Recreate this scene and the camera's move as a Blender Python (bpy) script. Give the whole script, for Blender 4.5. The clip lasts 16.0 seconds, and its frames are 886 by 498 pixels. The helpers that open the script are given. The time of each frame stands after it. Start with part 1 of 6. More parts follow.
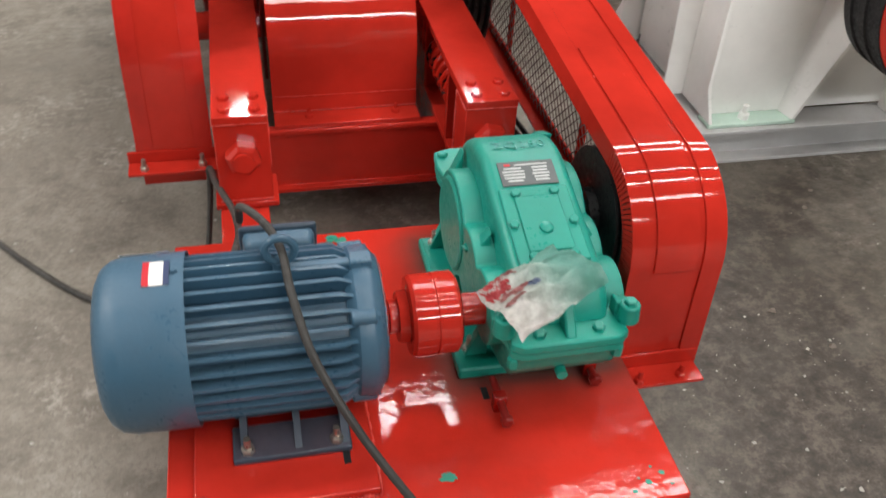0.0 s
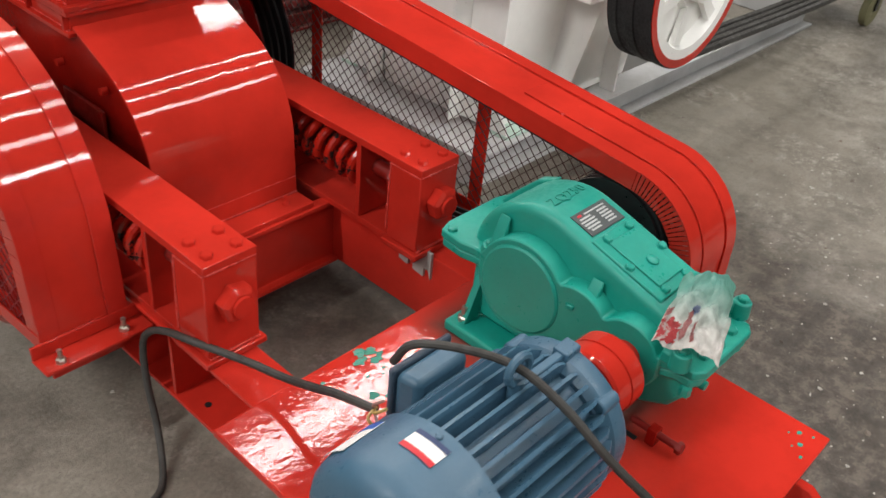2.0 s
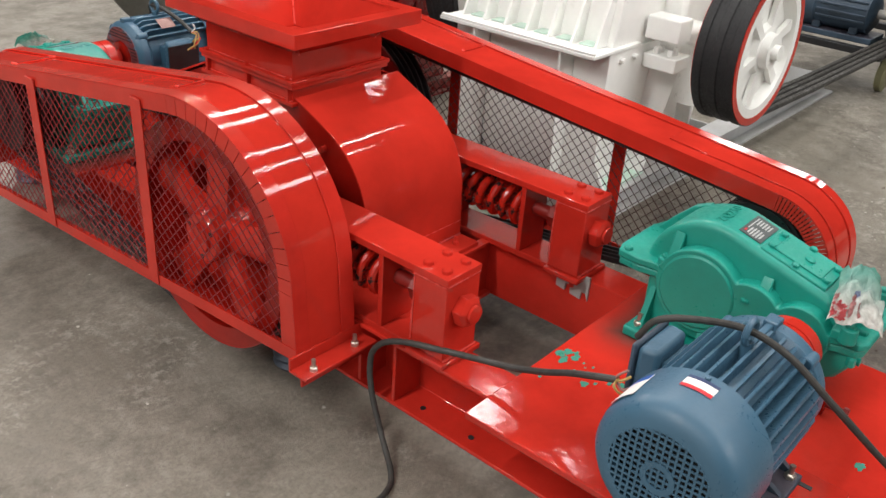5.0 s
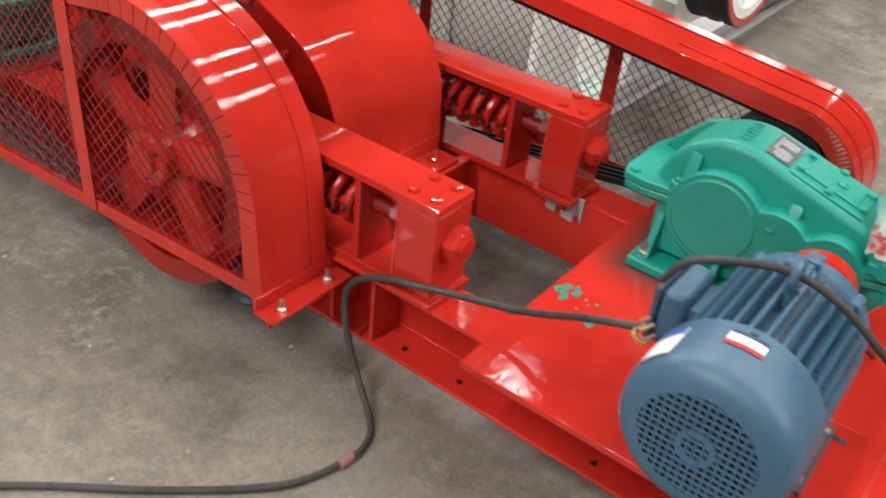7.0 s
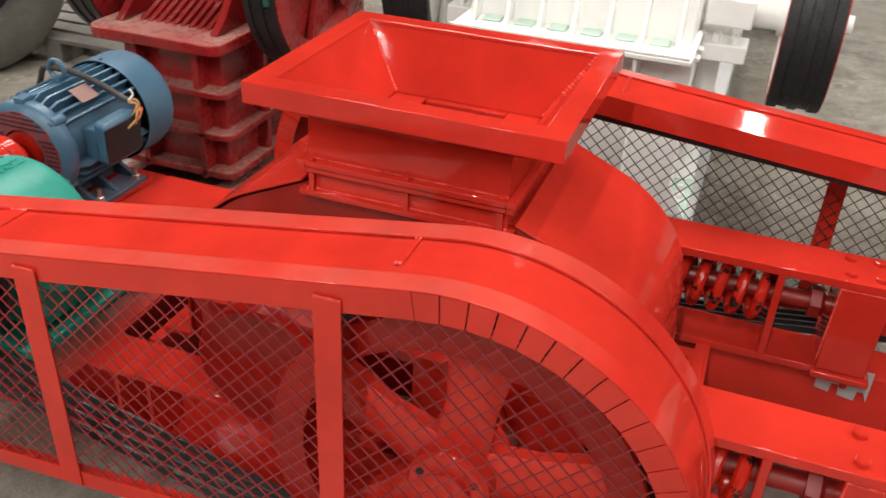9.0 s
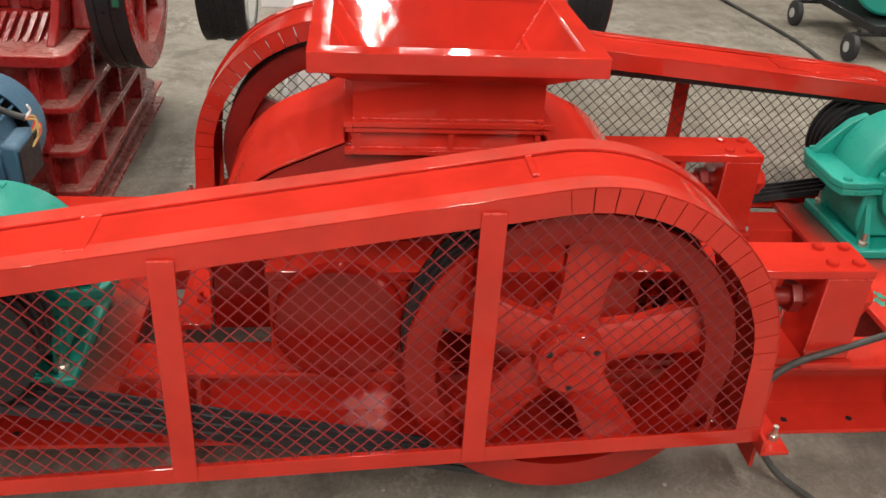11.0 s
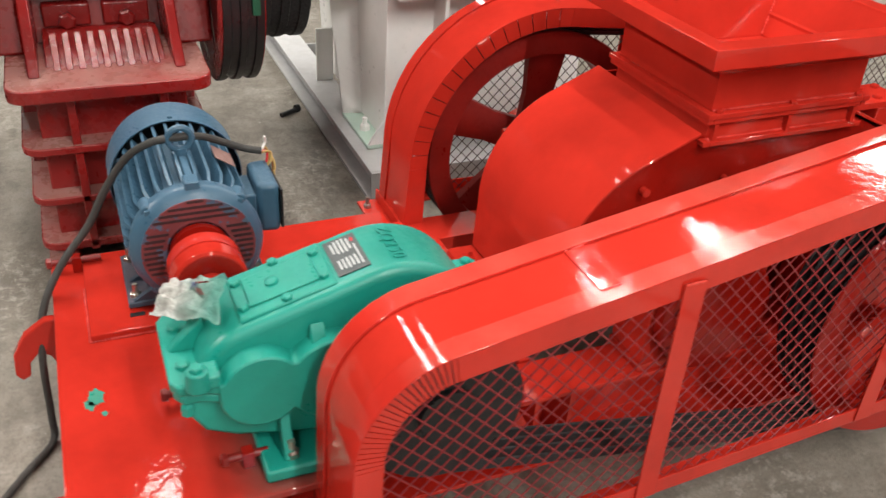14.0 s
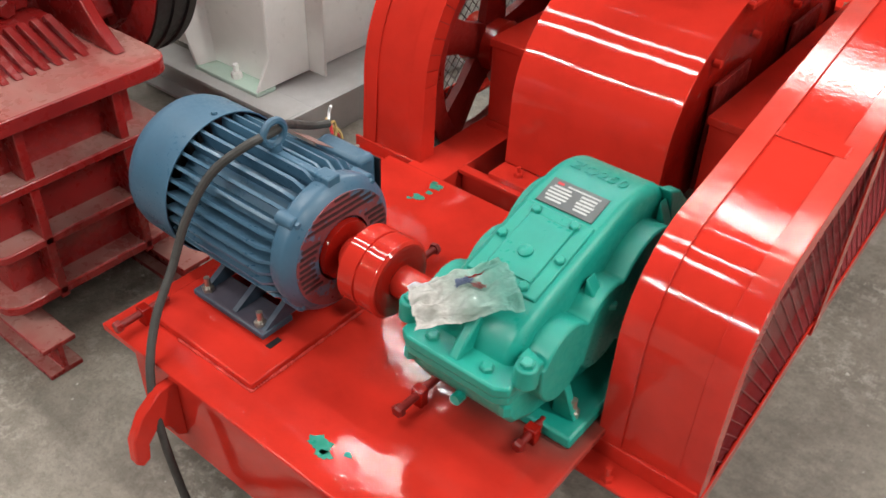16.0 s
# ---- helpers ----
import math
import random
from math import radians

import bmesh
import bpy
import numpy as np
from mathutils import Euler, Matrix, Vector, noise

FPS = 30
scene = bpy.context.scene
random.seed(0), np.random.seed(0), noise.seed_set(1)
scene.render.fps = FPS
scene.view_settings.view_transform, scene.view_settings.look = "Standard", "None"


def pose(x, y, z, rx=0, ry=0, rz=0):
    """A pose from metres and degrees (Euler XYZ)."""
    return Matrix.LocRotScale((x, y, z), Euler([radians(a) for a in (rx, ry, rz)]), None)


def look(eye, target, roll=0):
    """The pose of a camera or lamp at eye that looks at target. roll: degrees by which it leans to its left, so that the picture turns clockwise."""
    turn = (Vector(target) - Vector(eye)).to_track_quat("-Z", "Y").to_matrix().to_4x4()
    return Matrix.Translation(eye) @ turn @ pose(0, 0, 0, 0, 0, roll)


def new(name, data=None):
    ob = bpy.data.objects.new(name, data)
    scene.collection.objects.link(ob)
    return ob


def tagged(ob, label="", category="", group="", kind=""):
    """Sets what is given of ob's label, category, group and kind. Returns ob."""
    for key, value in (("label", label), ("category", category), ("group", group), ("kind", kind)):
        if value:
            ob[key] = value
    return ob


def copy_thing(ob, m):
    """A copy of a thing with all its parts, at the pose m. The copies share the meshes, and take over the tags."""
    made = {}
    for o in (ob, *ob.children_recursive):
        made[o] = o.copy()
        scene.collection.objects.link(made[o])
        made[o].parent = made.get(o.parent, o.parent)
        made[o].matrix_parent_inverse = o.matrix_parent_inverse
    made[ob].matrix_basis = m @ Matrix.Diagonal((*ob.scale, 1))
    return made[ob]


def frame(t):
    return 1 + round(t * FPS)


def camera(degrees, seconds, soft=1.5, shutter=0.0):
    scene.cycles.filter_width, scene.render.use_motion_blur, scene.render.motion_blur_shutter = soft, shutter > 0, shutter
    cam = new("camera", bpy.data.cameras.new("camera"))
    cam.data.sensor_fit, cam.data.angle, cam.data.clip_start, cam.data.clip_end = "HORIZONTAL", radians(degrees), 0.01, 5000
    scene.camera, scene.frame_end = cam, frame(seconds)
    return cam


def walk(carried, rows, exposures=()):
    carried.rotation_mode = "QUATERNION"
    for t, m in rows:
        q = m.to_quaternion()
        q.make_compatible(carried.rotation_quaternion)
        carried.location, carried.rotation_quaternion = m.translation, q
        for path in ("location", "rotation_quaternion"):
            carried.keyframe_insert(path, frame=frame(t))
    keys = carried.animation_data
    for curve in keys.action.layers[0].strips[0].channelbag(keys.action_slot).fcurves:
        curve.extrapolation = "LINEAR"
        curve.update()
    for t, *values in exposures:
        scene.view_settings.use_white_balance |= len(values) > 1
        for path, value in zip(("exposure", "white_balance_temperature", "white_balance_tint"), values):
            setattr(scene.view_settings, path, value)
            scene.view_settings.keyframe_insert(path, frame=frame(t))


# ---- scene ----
cam = camera(53.3, 16.0, 1.5, 0.35)
PATH = [
    (0, (-0.245, -2.463, 1.57), (0.143, -0.946, 0.325), 3.6),
    (0.5, (-0.424, -2.275, 1.564), (0.2, -0.799, 0.368), 3.6),
    (1, (-0.53, -2.044, 1.534), (0.31, -0.703, 0.311), 2.8),
    (1.5, (-0.808, -1.85, 1.535), (0.315, -0.72, 0.327), 3.7),
    (2, (-1.06, -1.869, 1.547), (0.205, -0.809, 0.418), 5.9),
    (2.5, (-1.312, -1.911, 1.589), (0.004, -0.844, 0.526), 5.9),
    (3, (-1.574, -1.819, 1.579), (-0.233, -0.743, 0.557), 5.6),
    (3.2, (-1.643, -1.796, 1.581), (-0.301, -0.709, 0.572), 5.3),
    (5.3, (-1.695, -1.774, 1.573), (-0.331, -0.667, 0.618), 3.9),
    (5.5, (-1.68, -1.791, 1.558), (-0.299, -0.752, 0.551), 3.8),
    (6, (-1.659, -1.785, 1.541), (-0.255, -0.876, 0.443), 4.4),
    (6.5, (-1.656, -1.726, 1.525), (-0.24, -0.873, 0.399), 5.8),
    (7, (-1.55, -1.534, 1.488), (-0.192, -0.61, 0.347), 6.4),
    (7.5, (-1.44, -1.269, 1.499), (-0.122, -0.284, 0.362), 4.8),
    (8, (-1.45, -0.9, 1.529), (0.003, -0.073, 0.433), 3.3),
    (8.5, (-1.434, -0.564, 1.504), (0.083, 0.183, 0.436), 2.5),
    (9, (-1.485, -0.313, 1.504), (0.137, 0.247, 0.476), 2.9),
    (11.3, (-1.838, 0.483, 1.457), (-0.119, 0.259, 0.461), 3.5),
    (11.5, (-1.816, 0.535, 1.455), (-0.097, 0.32, 0.456), 3.5),
    (12, (-1.728, 0.664, 1.453), (-0.008, 0.464, 0.452), 3.2),
    (12.5, (-1.726, 0.868, 1.467), (-0.016, 0.608, 0.463), 2.0),
    (13, (-1.711, 1.07, 1.472), (-0.027, 0.7, 0.459), 1.8),
    (13.5, (-1.584, 1.254, 1.469), (0.054, 0.759, 0.434), 2.5),
    (14, (-1.483, 1.54, 1.472), (0.069, 0.847, 0.419), 3.6),
    (14.5, (-1.358, 1.825, 1.487), (0.126, 1.004, 0.426), 2.5),
    (15, (-1.15, 1.979, 1.487), (0.216, 1.025, 0.381), 2.4),
    (15.5, (-0.99, 2.188, 1.488), (0.131, 1.003, 0.33), 3.5),
    (16, (-0.822, 2.246, 1.475), (0.156, 1.003, 0.251), 1.9),
]
EXPOSURE = [(0, -0.16, 6500, 10), (0.5, -0.17, 6500, 10), (1, -0.16, 6500, 10), (1.5, -0.2, 6500, 10), (2.5, -0.18, 6500, 10), (3, -0.16, 6500, 10), (5.5, 0.02, 6500, 10), (6.5, 0.19, 6500, 10), (7, 0.16, 6500, 10), (8, 0.14, 6600, 10), (9, 0.13, 6700, 10), (11.5, 0.21, 6880, 10), (12.5, 0.38, 6900, 10), (13.5, 0.3, 6900, 10), (14, 0.21, 6700, 10), (14.5, 0.1, 6600, 10), (15.5, 0.14, 6580, 10), (16, 0.17, 6550, 10)]
walk(cam, [(t, look(eye, target, roll)) for t, eye, target, roll in PATH], EXPOSURE)

# ---------------------------------------------------------------- light
world = bpy.data.worlds.new("hall_air")
scene.world = world
world.use_nodes = True
world.node_tree.nodes["Background"].inputs["Color"].default_value = (0.9, 0.95, 1.0, 1)
world.node_tree.nodes["Background"].inputs["Strength"].default_value = 0.025


def strip_or_fill_lamp(x, y, z, length, width, watts, colour=(1.0, 0.975, 0.945)):
    data = bpy.data.lights.new("strip_or_fill_lamp", "AREA")
    data.shape, data.size, data.size_y, data.energy, data.color = "RECTANGLE", length, width, watts, colour
    new("strip_or_fill_lamp", data).matrix_world = pose(x, y, z)


# strips placed by their reflections; the one at y -9 is added fill
for lamp_y, watts, width in ((-9.0, 590, 0.6), (-4.5, 145, 0.42), (-2.4, 72, 0.045), (-1.2, 70, 0.045)):
    strip_or_fill_lamp(1.9, lamp_y, 5.2, 4.8, width, watts)
strip_or_fill_lamp(2.4, 1.4, 5.2, 4.1, 0.2, 80)
strip_or_fill_lamp(2.68, 2.65, 5.2, 4.36, 0.3, 140)
strip_or_fill_lamp(2.2, 7.4, 5.2, 5.4, 0.06, 490)
# added fill lamps, unseen, that brighten west-facing sides and the floor there
for lamp_y, watts in ((-3.5, 150), (0.2, 350), (3.9, 170)):
    strip_or_fill_lamp(-5.2, lamp_y, 5.2, 4.6, 0.08, watts)
strip_or_fill_lamp(13.0, -1.5, 5.2, 3.0, 0.1, 160)
for lamp_y in (-0.8, 0.6, 2.0, 3.4):
    strip_or_fill_lamp(16.0, lamp_y, 5.2, 3.6, 0.6, 80)
# added fill lamp, unseen, set in an assumed opening of the west wall
west_fill = bpy.data.lights.new("west_fill_lamp", "AREA")
west_fill.shape, west_fill.size, west_fill.size_y, west_fill.energy, west_fill.color = "RECTANGLE", 4.0, 9.0, 110, (1.0, 0.99, 0.96)
new("west_fill_lamp", west_fill).matrix_world = Matrix.Translation((-8.9, -0.5, 2.3)) @ Matrix.Rotation(radians(-90), 4, "Y")


# ---------------------------------------------------------------- materials
def nodes_of(name):
    m = bpy.data.materials.new(name)
    m.use_nodes = True
    return m, m.node_tree.nodes, m.node_tree.links, m.node_tree.nodes["Principled BSDF"]


def noise_node(n, l, scale, detail=4.0, rough=0.55, coords="Object"):
    tc = n.new("ShaderNodeTexCoord")
    t = n.new("ShaderNodeTexNoise")
    t.inputs["Scale"].default_value, t.inputs["Detail"].default_value, t.inputs["Roughness"].default_value = scale, detail, rough
    l.new(tc.outputs[coords], t.inputs["Vector"])
    return t.outputs["Fac"]


def ramp(n, l, fac, stops):
    r = n.new("ShaderNodeValToRGB")
    els = r.color_ramp.elements
    while len(els) < len(stops):
        els.new(0.5)
    for e, (p, c) in zip(els, stops):
        e.position, e.color = p, (*c, 1) if len(c) == 3 else (c[0], c[0], c[0], 1)
    l.new(fac, r.inputs["Fac"])
    return r.outputs["Color"]


def mixed(n, l, fac, a, b):
    m = n.new("ShaderNodeMix")
    m.data_type = "RGBA"
    for sock, v in ((m.inputs[0], fac), (m.inputs[6], a), (m.inputs[7], b)):
        if isinstance(v, tuple):
            sock.default_value = (*v, 1)
        elif isinstance(v, float):
            sock.default_value = v
        else:
            l.new(v, sock)
    return m.outputs[2]


def surface(name, colour, rough=0.4, metal=0.0, vary=0.15, grain=60.0, bump=0.1, wave=0.0, dust=0.0, dust_colour=(0.3, 0.26, 0.22),
            spots=None, spot_at=0.7, coat=0.0, depth=0.002, lumps=0.0, spec=0.5, lump_scale=85.0):
    """A painted, cast or bare surface: broad tone changes, fine grain, dust and spots, gloss that varies."""
    m, n, l, p = nodes_of(name)
    dark = tuple(c * (1 - vary) for c in colour)
    light = tuple(min(1, c * (1 + vary)) for c in colour)
    broad = noise_node(n, l, 3.5, 7.0, 0.62)
    fine = noise_node(n, l, grain, 5.0)
    col = ramp(n, l, broad, [(0.36, dark), (0.64, light)])
    if dust:
        up = n.new("ShaderNodeNewGeometry")
        sep = n.new("ShaderNodeSeparateXYZ")
        l.new(up.outputs["Normal"], sep.inputs[0])
        flat = ramp(n, l, sep.outputs["Z"], [(0.80, (0.0,)), (0.985, (dust,))])
        mul = n.new("ShaderNodeMath")
        mul.operation = "MULTIPLY"
        l.new(flat, mul.inputs[0])
        l.new(ramp(n, l, noise_node(n, l, 9.0, 6.0), [(0.3, (0.35,)), (0.65, (1.0,))]), mul.inputs[1])
        col = mixed(n, l, mul.outputs[0], col, dust_colour)
    if spots:
        col = mixed(n, l, ramp(n, l, noise_node(n, l, 24.0, 6.0, 0.7), [(spot_at, (0.0,)), (spot_at + 0.03, (1.0,))]), col, spots)
    l.new(col, p.inputs["Base Color"])
    patch = n.new("ShaderNodeMath")
    patch.operation = "ADD"
    l.new(fine, patch.inputs[0])
    l.new(noise_node(n, l, 8.0, 5.0, 0.65), patch.inputs[1])
    half_sum = n.new("ShaderNodeMath")
    half_sum.operation = "MULTIPLY"
    half_sum.inputs[1].default_value = 0.5
    l.new(patch.outputs[0], half_sum.inputs[0])
    l.new(ramp(n, l, half_sum.outputs[0], [(0.36, (max(0.02, rough * 0.65),)), (0.66, (min(1, rough * 1.7),))]), p.inputs["Roughness"])
    p.inputs["Metallic"].default_value = metal
    p.inputs["Specular IOR Level"].default_value = spec
    p.inputs["Coat Weight"].default_value = coat
    p.inputs["Coat Roughness"].default_value = 0.08
    b = n.new("ShaderNodeBump")
    b.inputs["Strength"].default_value, b.inputs["Distance"].default_value = bump, depth
    l.new(fine, b.inputs["Height"])
    last = b
    if wave:
        w = n.new("ShaderNodeBump")
        w.inputs["Strength"].default_value, w.inputs["Distance"].default_value = wave, 0.02
        l.new(noise_node(n, l, 7.0, 2.0), w.inputs["Height"])
        l.new(w.outputs["Normal"], b.inputs["Normal"])
    if lumps:
        u = n.new("ShaderNodeBump")
        u.inputs["Strength"].default_value, u.inputs["Distance"].default_value = lumps, 0.0022
        l.new(noise_node(n, l, lump_scale, 3.0, 0.6), u.inputs["Height"])
        l.new(b.outputs["Normal"], u.inputs["Normal"])
        last = u
    l.new(last.outputs["Normal"], p.inputs["Normal"])
    return m


RED = surface("red_enamel", (0.50, 0.027, 0.0165), 0.042, vary=0.16, grain=70, bump=0.12, wave=0.07, depth=0.001, lumps=0.04, spec=0.48)
RED_SHEET = surface("red_enamel_sheet", (0.50, 0.027, 0.0165), 0.045, vary=0.16, grain=70, bump=0.12, wave=0.028, depth=0.001, lumps=0.05, spec=0.48)
# dull red parts, and parts behind the mesh with shade in the colour
RED_DULL_SHADED = surface("red_dull_shaded", (0.28, 0.009, 0.005), 0.10, vary=0.2, grain=80, bump=0.15, wave=0.08, lumps=0.35)
RED_PLATE = surface("red_enamel_brushed", (0.51, 0.027, 0.0165), 0.05, vary=0.18, grain=60, bump=0.12, wave=0.025, lumps=0.2, lump_scale=45.0, depth=0.001, spec=0.45)
STRIP = surface("red_enamel_scuffed", (0.50, 0.026, 0.017), 0.07, vary=0.2, grain=60, bump=0.2, wave=0.03, depth=0.001, lumps=0.10, spec=0.48, dust=0.22, dust_colour=(0.42, 0.20, 0.15))
# dark red screws and rods; inner parts carry their shade in this colour
RED_IN = surface("red_dark_inner", (0.20, 0.008, 0.005), 0.4, vary=0.25, grain=70, bump=0.15)
WELD = surface("red_weld_bead", (0.72, 0.07, 0.05), 0.3, vary=0.2, grain=160, bump=0.8, depth=0.004)
TEAL = surface("teal_enamel", (0.005, 0.265, 0.205), 0.38, vary=0.12, grain=90, bump=0.06, wave=0.12, depth=0.001)
GREEN_MARK = surface("dark_green_mark", (0.006, 0.075, 0.035), 0.5, vary=0.3)
TEAL_CHIP = surface("teal_paint_remains", (0.01, 0.22, 0.15), 0.4, vary=0.2)
BLUE = surface("blue_grey_enamel", (0.046, 0.113, 0.176), 0.36, vary=0.12, grain=120, bump=0.2, depth=0.0012, dust=0.18, dust_colour=(0.15, 0.21, 0.27))
BLUE_DARK = surface("blue_grey_base_paint", (0.035, 0.06, 0.09), 0.42, vary=0.3, grain=90, bump=0.2, dust=0.2, dust_colour=(0.25, 0.08, 0.06))
SPRAYED = surface("red_overspray_on_blue", (0.22, 0.05, 0.055), 0.4, vary=0.35, grain=70, bump=0.2, spots=(0.07, 0.11, 0.17), spot_at=0.55)
SLOT = surface("red_dusted_slot_shade", (0.045, 0.016, 0.018), 0.5, vary=0.3, grain=80)
BLACK = surface("black_steel", (0.012, 0.012, 0.013), 0.35, vary=0.3, grain=80, bump=0.2)
RUBBER = surface("black_rubber", (0.016, 0.016, 0.017), 0.55, vary=0.3, grain=110, bump=0.3)
CABLE = surface("grey_rubber_sheath", (0.036, 0.034, 0.031), 0.55, vary=0.35, grain=60, bump=0.3, dust=0.3, dust_colour=(0.10, 0.085, 0.07))
STEEL = surface("zinc_steel", (0.5, 0.46, 0.4), 0.35, metal=0.9, vary=0.25, grain=90, bump=0.2)
BARE = surface("dull_bare_steel", (0.42, 0.41, 0.39), 0.5, metal=0.2, vary=0.15, grain=60, bump=0.2)
MAROON = surface("dusty_maroon_enamel", (0.25, 0.013, 0.012), 0.26, vary=0.22, grain=45, bump=0.35, wave=0.15, dust=0.9, dust_colour=(0.36, 0.20, 0.17))
MAROON_GLOSS = surface("maroon_gloss_enamel", (0.21, 0.010, 0.009), 0.2, vary=0.25, grain=45, bump=0.5, wave=0.2, lumps=0.5, lump_scale=60.0)
WHITE = surface("white_enamel", (0.90, 0.90, 0.87), 0.36, vary=0.05, grain=60, bump=0.2, wave=0.1, dust=0.12, dust_colour=(0.5, 0.5, 0.46))
WHITE_IN = surface("pale_green_primer", (0.55, 0.72, 0.62), 0.4, vary=0.1, grain=60, bump=0.2)
TAPE = surface("dusty_tape", (0.27, 0.135, 0.115), 0.7, vary=0.3, grain=120, bump=0.3, dust=0.4)
GREY = surface("grey_beam_paint", (0.52, 0.525, 0.525), 0.45, vary=0.12, grain=40, bump=0.2, dust=0.25)
PAPER = surface("white_label", (0.78, 0.76, 0.73), 0.5, vary=0.05)
LABEL_RED = surface("red_print", (0.55, 0.02, 0.03), 0.45, vary=0.05)
PRINT_NAVY = surface("navy_print", (0.03, 0.045, 0.11), 0.45, vary=0.3, grain=200, spots=(0.3, 0.32, 0.4), spot_at=0.6)
RATING = surface("red_dusted_aluminium", (0.30, 0.17, 0.15), 0.45, metal=0.3, vary=0.25, grain=120)
LABEL_BLUE = surface("blue_print", (0.03, 0.12, 0.42), 0.45, vary=0.05)
PLATE_DARK = surface("nameplate_etch", (0.10, 0.11, 0.11), 0.35, metal=0.5, vary=0.2)
PLATE_LIGHT = surface("nameplate_bars", (0.50, 0.51, 0.50), 0.4, metal=0.3, vary=0.15)
YELLOW = surface("yellow_core", (0.38, 0.25, 0.08), 0.5, vary=0.2)
PLASTER = surface("dark_hall_wall", (0.13, 0.13, 0.125), 0.8, vary=0.08, grain=20)
ROOF = surface("roof_sheet", (0.07, 0.072, 0.075), 0.6, vary=0.08, grain=10)


def concrete():
    """Worn workshop concrete: cement clouds, oil-dark patches, pale scuffs, grit, light flecks, and a stretch painted
    dimmer.
    """
    m, n, l, p = nodes_of("workshop_concrete")
    broad = noise_node(n, l, 0.6, 5.0, 0.6)
    cloud = noise_node(n, l, 4.6, 10.0, 0.76)
    blot = noise_node(n, l, 9.0, 10.0, 0.78)
    grit = noise_node(n, l, 95.0, 6.0, 0.75)
    pits = noise_node(n, l, 42.0, 8.0, 0.7)
    base = ramp(n, l, cloud, [(0.39, (0.14, 0.1221, 0.099)), (0.5, (0.224, 0.199, 0.163)), (0.61, (0.315, 0.2827, 0.237))])
    base = mixed(n, l, ramp(n, l, broad, [(0.48, (0.0,)), (0.60, (0.55,))]), base, (0.19, 0.1665, 0.132))
    base = mixed(n, l, ramp(n, l, blot, [(0.51, (0.0,)), (0.60, (0.28,))]), base, (0.105, 0.0946, 0.077))
    base = mixed(n, l, ramp(n, l, pits, [(0.55, (0.0,)), (0.63, (0.25,))]), base, (0.34, 0.3103, 0.266))
    # scuffed patches where the cement skin is worn through, calmer ground between them
    worn = n.new("ShaderNodeMath")
    worn.operation = "MULTIPLY"
    l.new(ramp(n, l, noise_node(n, l, 1.7, 6.0, 0.65), [(0.50, (0.0,)), (0.60, (1.0,))]), worn.inputs[0])
    l.new(ramp(n, l, noise_node(n, l, 26.0, 9.0, 0.8), [(0.50, (0.0,)), (0.58, (0.75,))]), worn.inputs[1])
    base = mixed(n, l, worn.outputs[0], base, (0.43, 0.394, 0.34))
    base = mixed(n, l, ramp(n, l, grit, [(0.40, (0.4,)), (0.50, (0.0,))]), base, (0.11, 0.0955, 0.077))
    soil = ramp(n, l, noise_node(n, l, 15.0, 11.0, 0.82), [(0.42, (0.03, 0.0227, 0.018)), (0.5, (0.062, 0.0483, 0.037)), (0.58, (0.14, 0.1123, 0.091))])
    # dark stretch beside the long guard: dirty floor, with dimmer light painted in
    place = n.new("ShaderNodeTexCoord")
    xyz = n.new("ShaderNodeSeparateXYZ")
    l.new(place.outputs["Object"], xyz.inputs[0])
    dirt_and_dim = n.new("ShaderNodeMath")
    dirt_and_dim.operation = "MULTIPLY"
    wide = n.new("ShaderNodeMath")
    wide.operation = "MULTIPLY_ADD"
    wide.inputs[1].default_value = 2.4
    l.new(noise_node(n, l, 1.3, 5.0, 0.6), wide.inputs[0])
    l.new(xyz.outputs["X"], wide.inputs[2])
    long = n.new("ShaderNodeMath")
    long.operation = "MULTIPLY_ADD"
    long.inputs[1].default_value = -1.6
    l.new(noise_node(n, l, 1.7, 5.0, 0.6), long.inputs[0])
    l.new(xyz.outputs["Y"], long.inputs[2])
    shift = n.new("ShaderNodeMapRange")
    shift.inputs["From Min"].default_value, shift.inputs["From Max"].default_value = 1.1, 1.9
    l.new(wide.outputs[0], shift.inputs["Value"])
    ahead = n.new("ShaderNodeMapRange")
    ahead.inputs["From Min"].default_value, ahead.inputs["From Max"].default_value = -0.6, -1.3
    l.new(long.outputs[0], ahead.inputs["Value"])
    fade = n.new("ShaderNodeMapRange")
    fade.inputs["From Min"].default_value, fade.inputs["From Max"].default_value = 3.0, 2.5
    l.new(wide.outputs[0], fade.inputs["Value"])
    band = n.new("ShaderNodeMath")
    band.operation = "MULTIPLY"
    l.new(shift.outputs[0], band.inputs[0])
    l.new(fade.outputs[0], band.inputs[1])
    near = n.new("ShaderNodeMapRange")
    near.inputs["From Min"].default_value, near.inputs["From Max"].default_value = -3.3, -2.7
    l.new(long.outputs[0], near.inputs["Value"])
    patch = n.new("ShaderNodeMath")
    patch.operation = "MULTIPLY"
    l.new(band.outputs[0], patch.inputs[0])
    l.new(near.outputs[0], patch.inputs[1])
    l.new(patch.outputs[0], dirt_and_dim.inputs[0])
    l.new(ahead.outputs[0], dirt_and_dim.inputs[1])
    base = mixed(n, l, ramp(n, l, dirt_and_dim.outputs[0], [(0.0, (0.0,)), (1.0, (0.92,))]), base, soil)
    base = mixed(n, l, ramp(n, l, noise_node(n, l, 2.3, 8.0, 0.7), [(0.55, (0.0,)), (0.68, (0.4,))]), base, (0.1, 0.0867, 0.071))
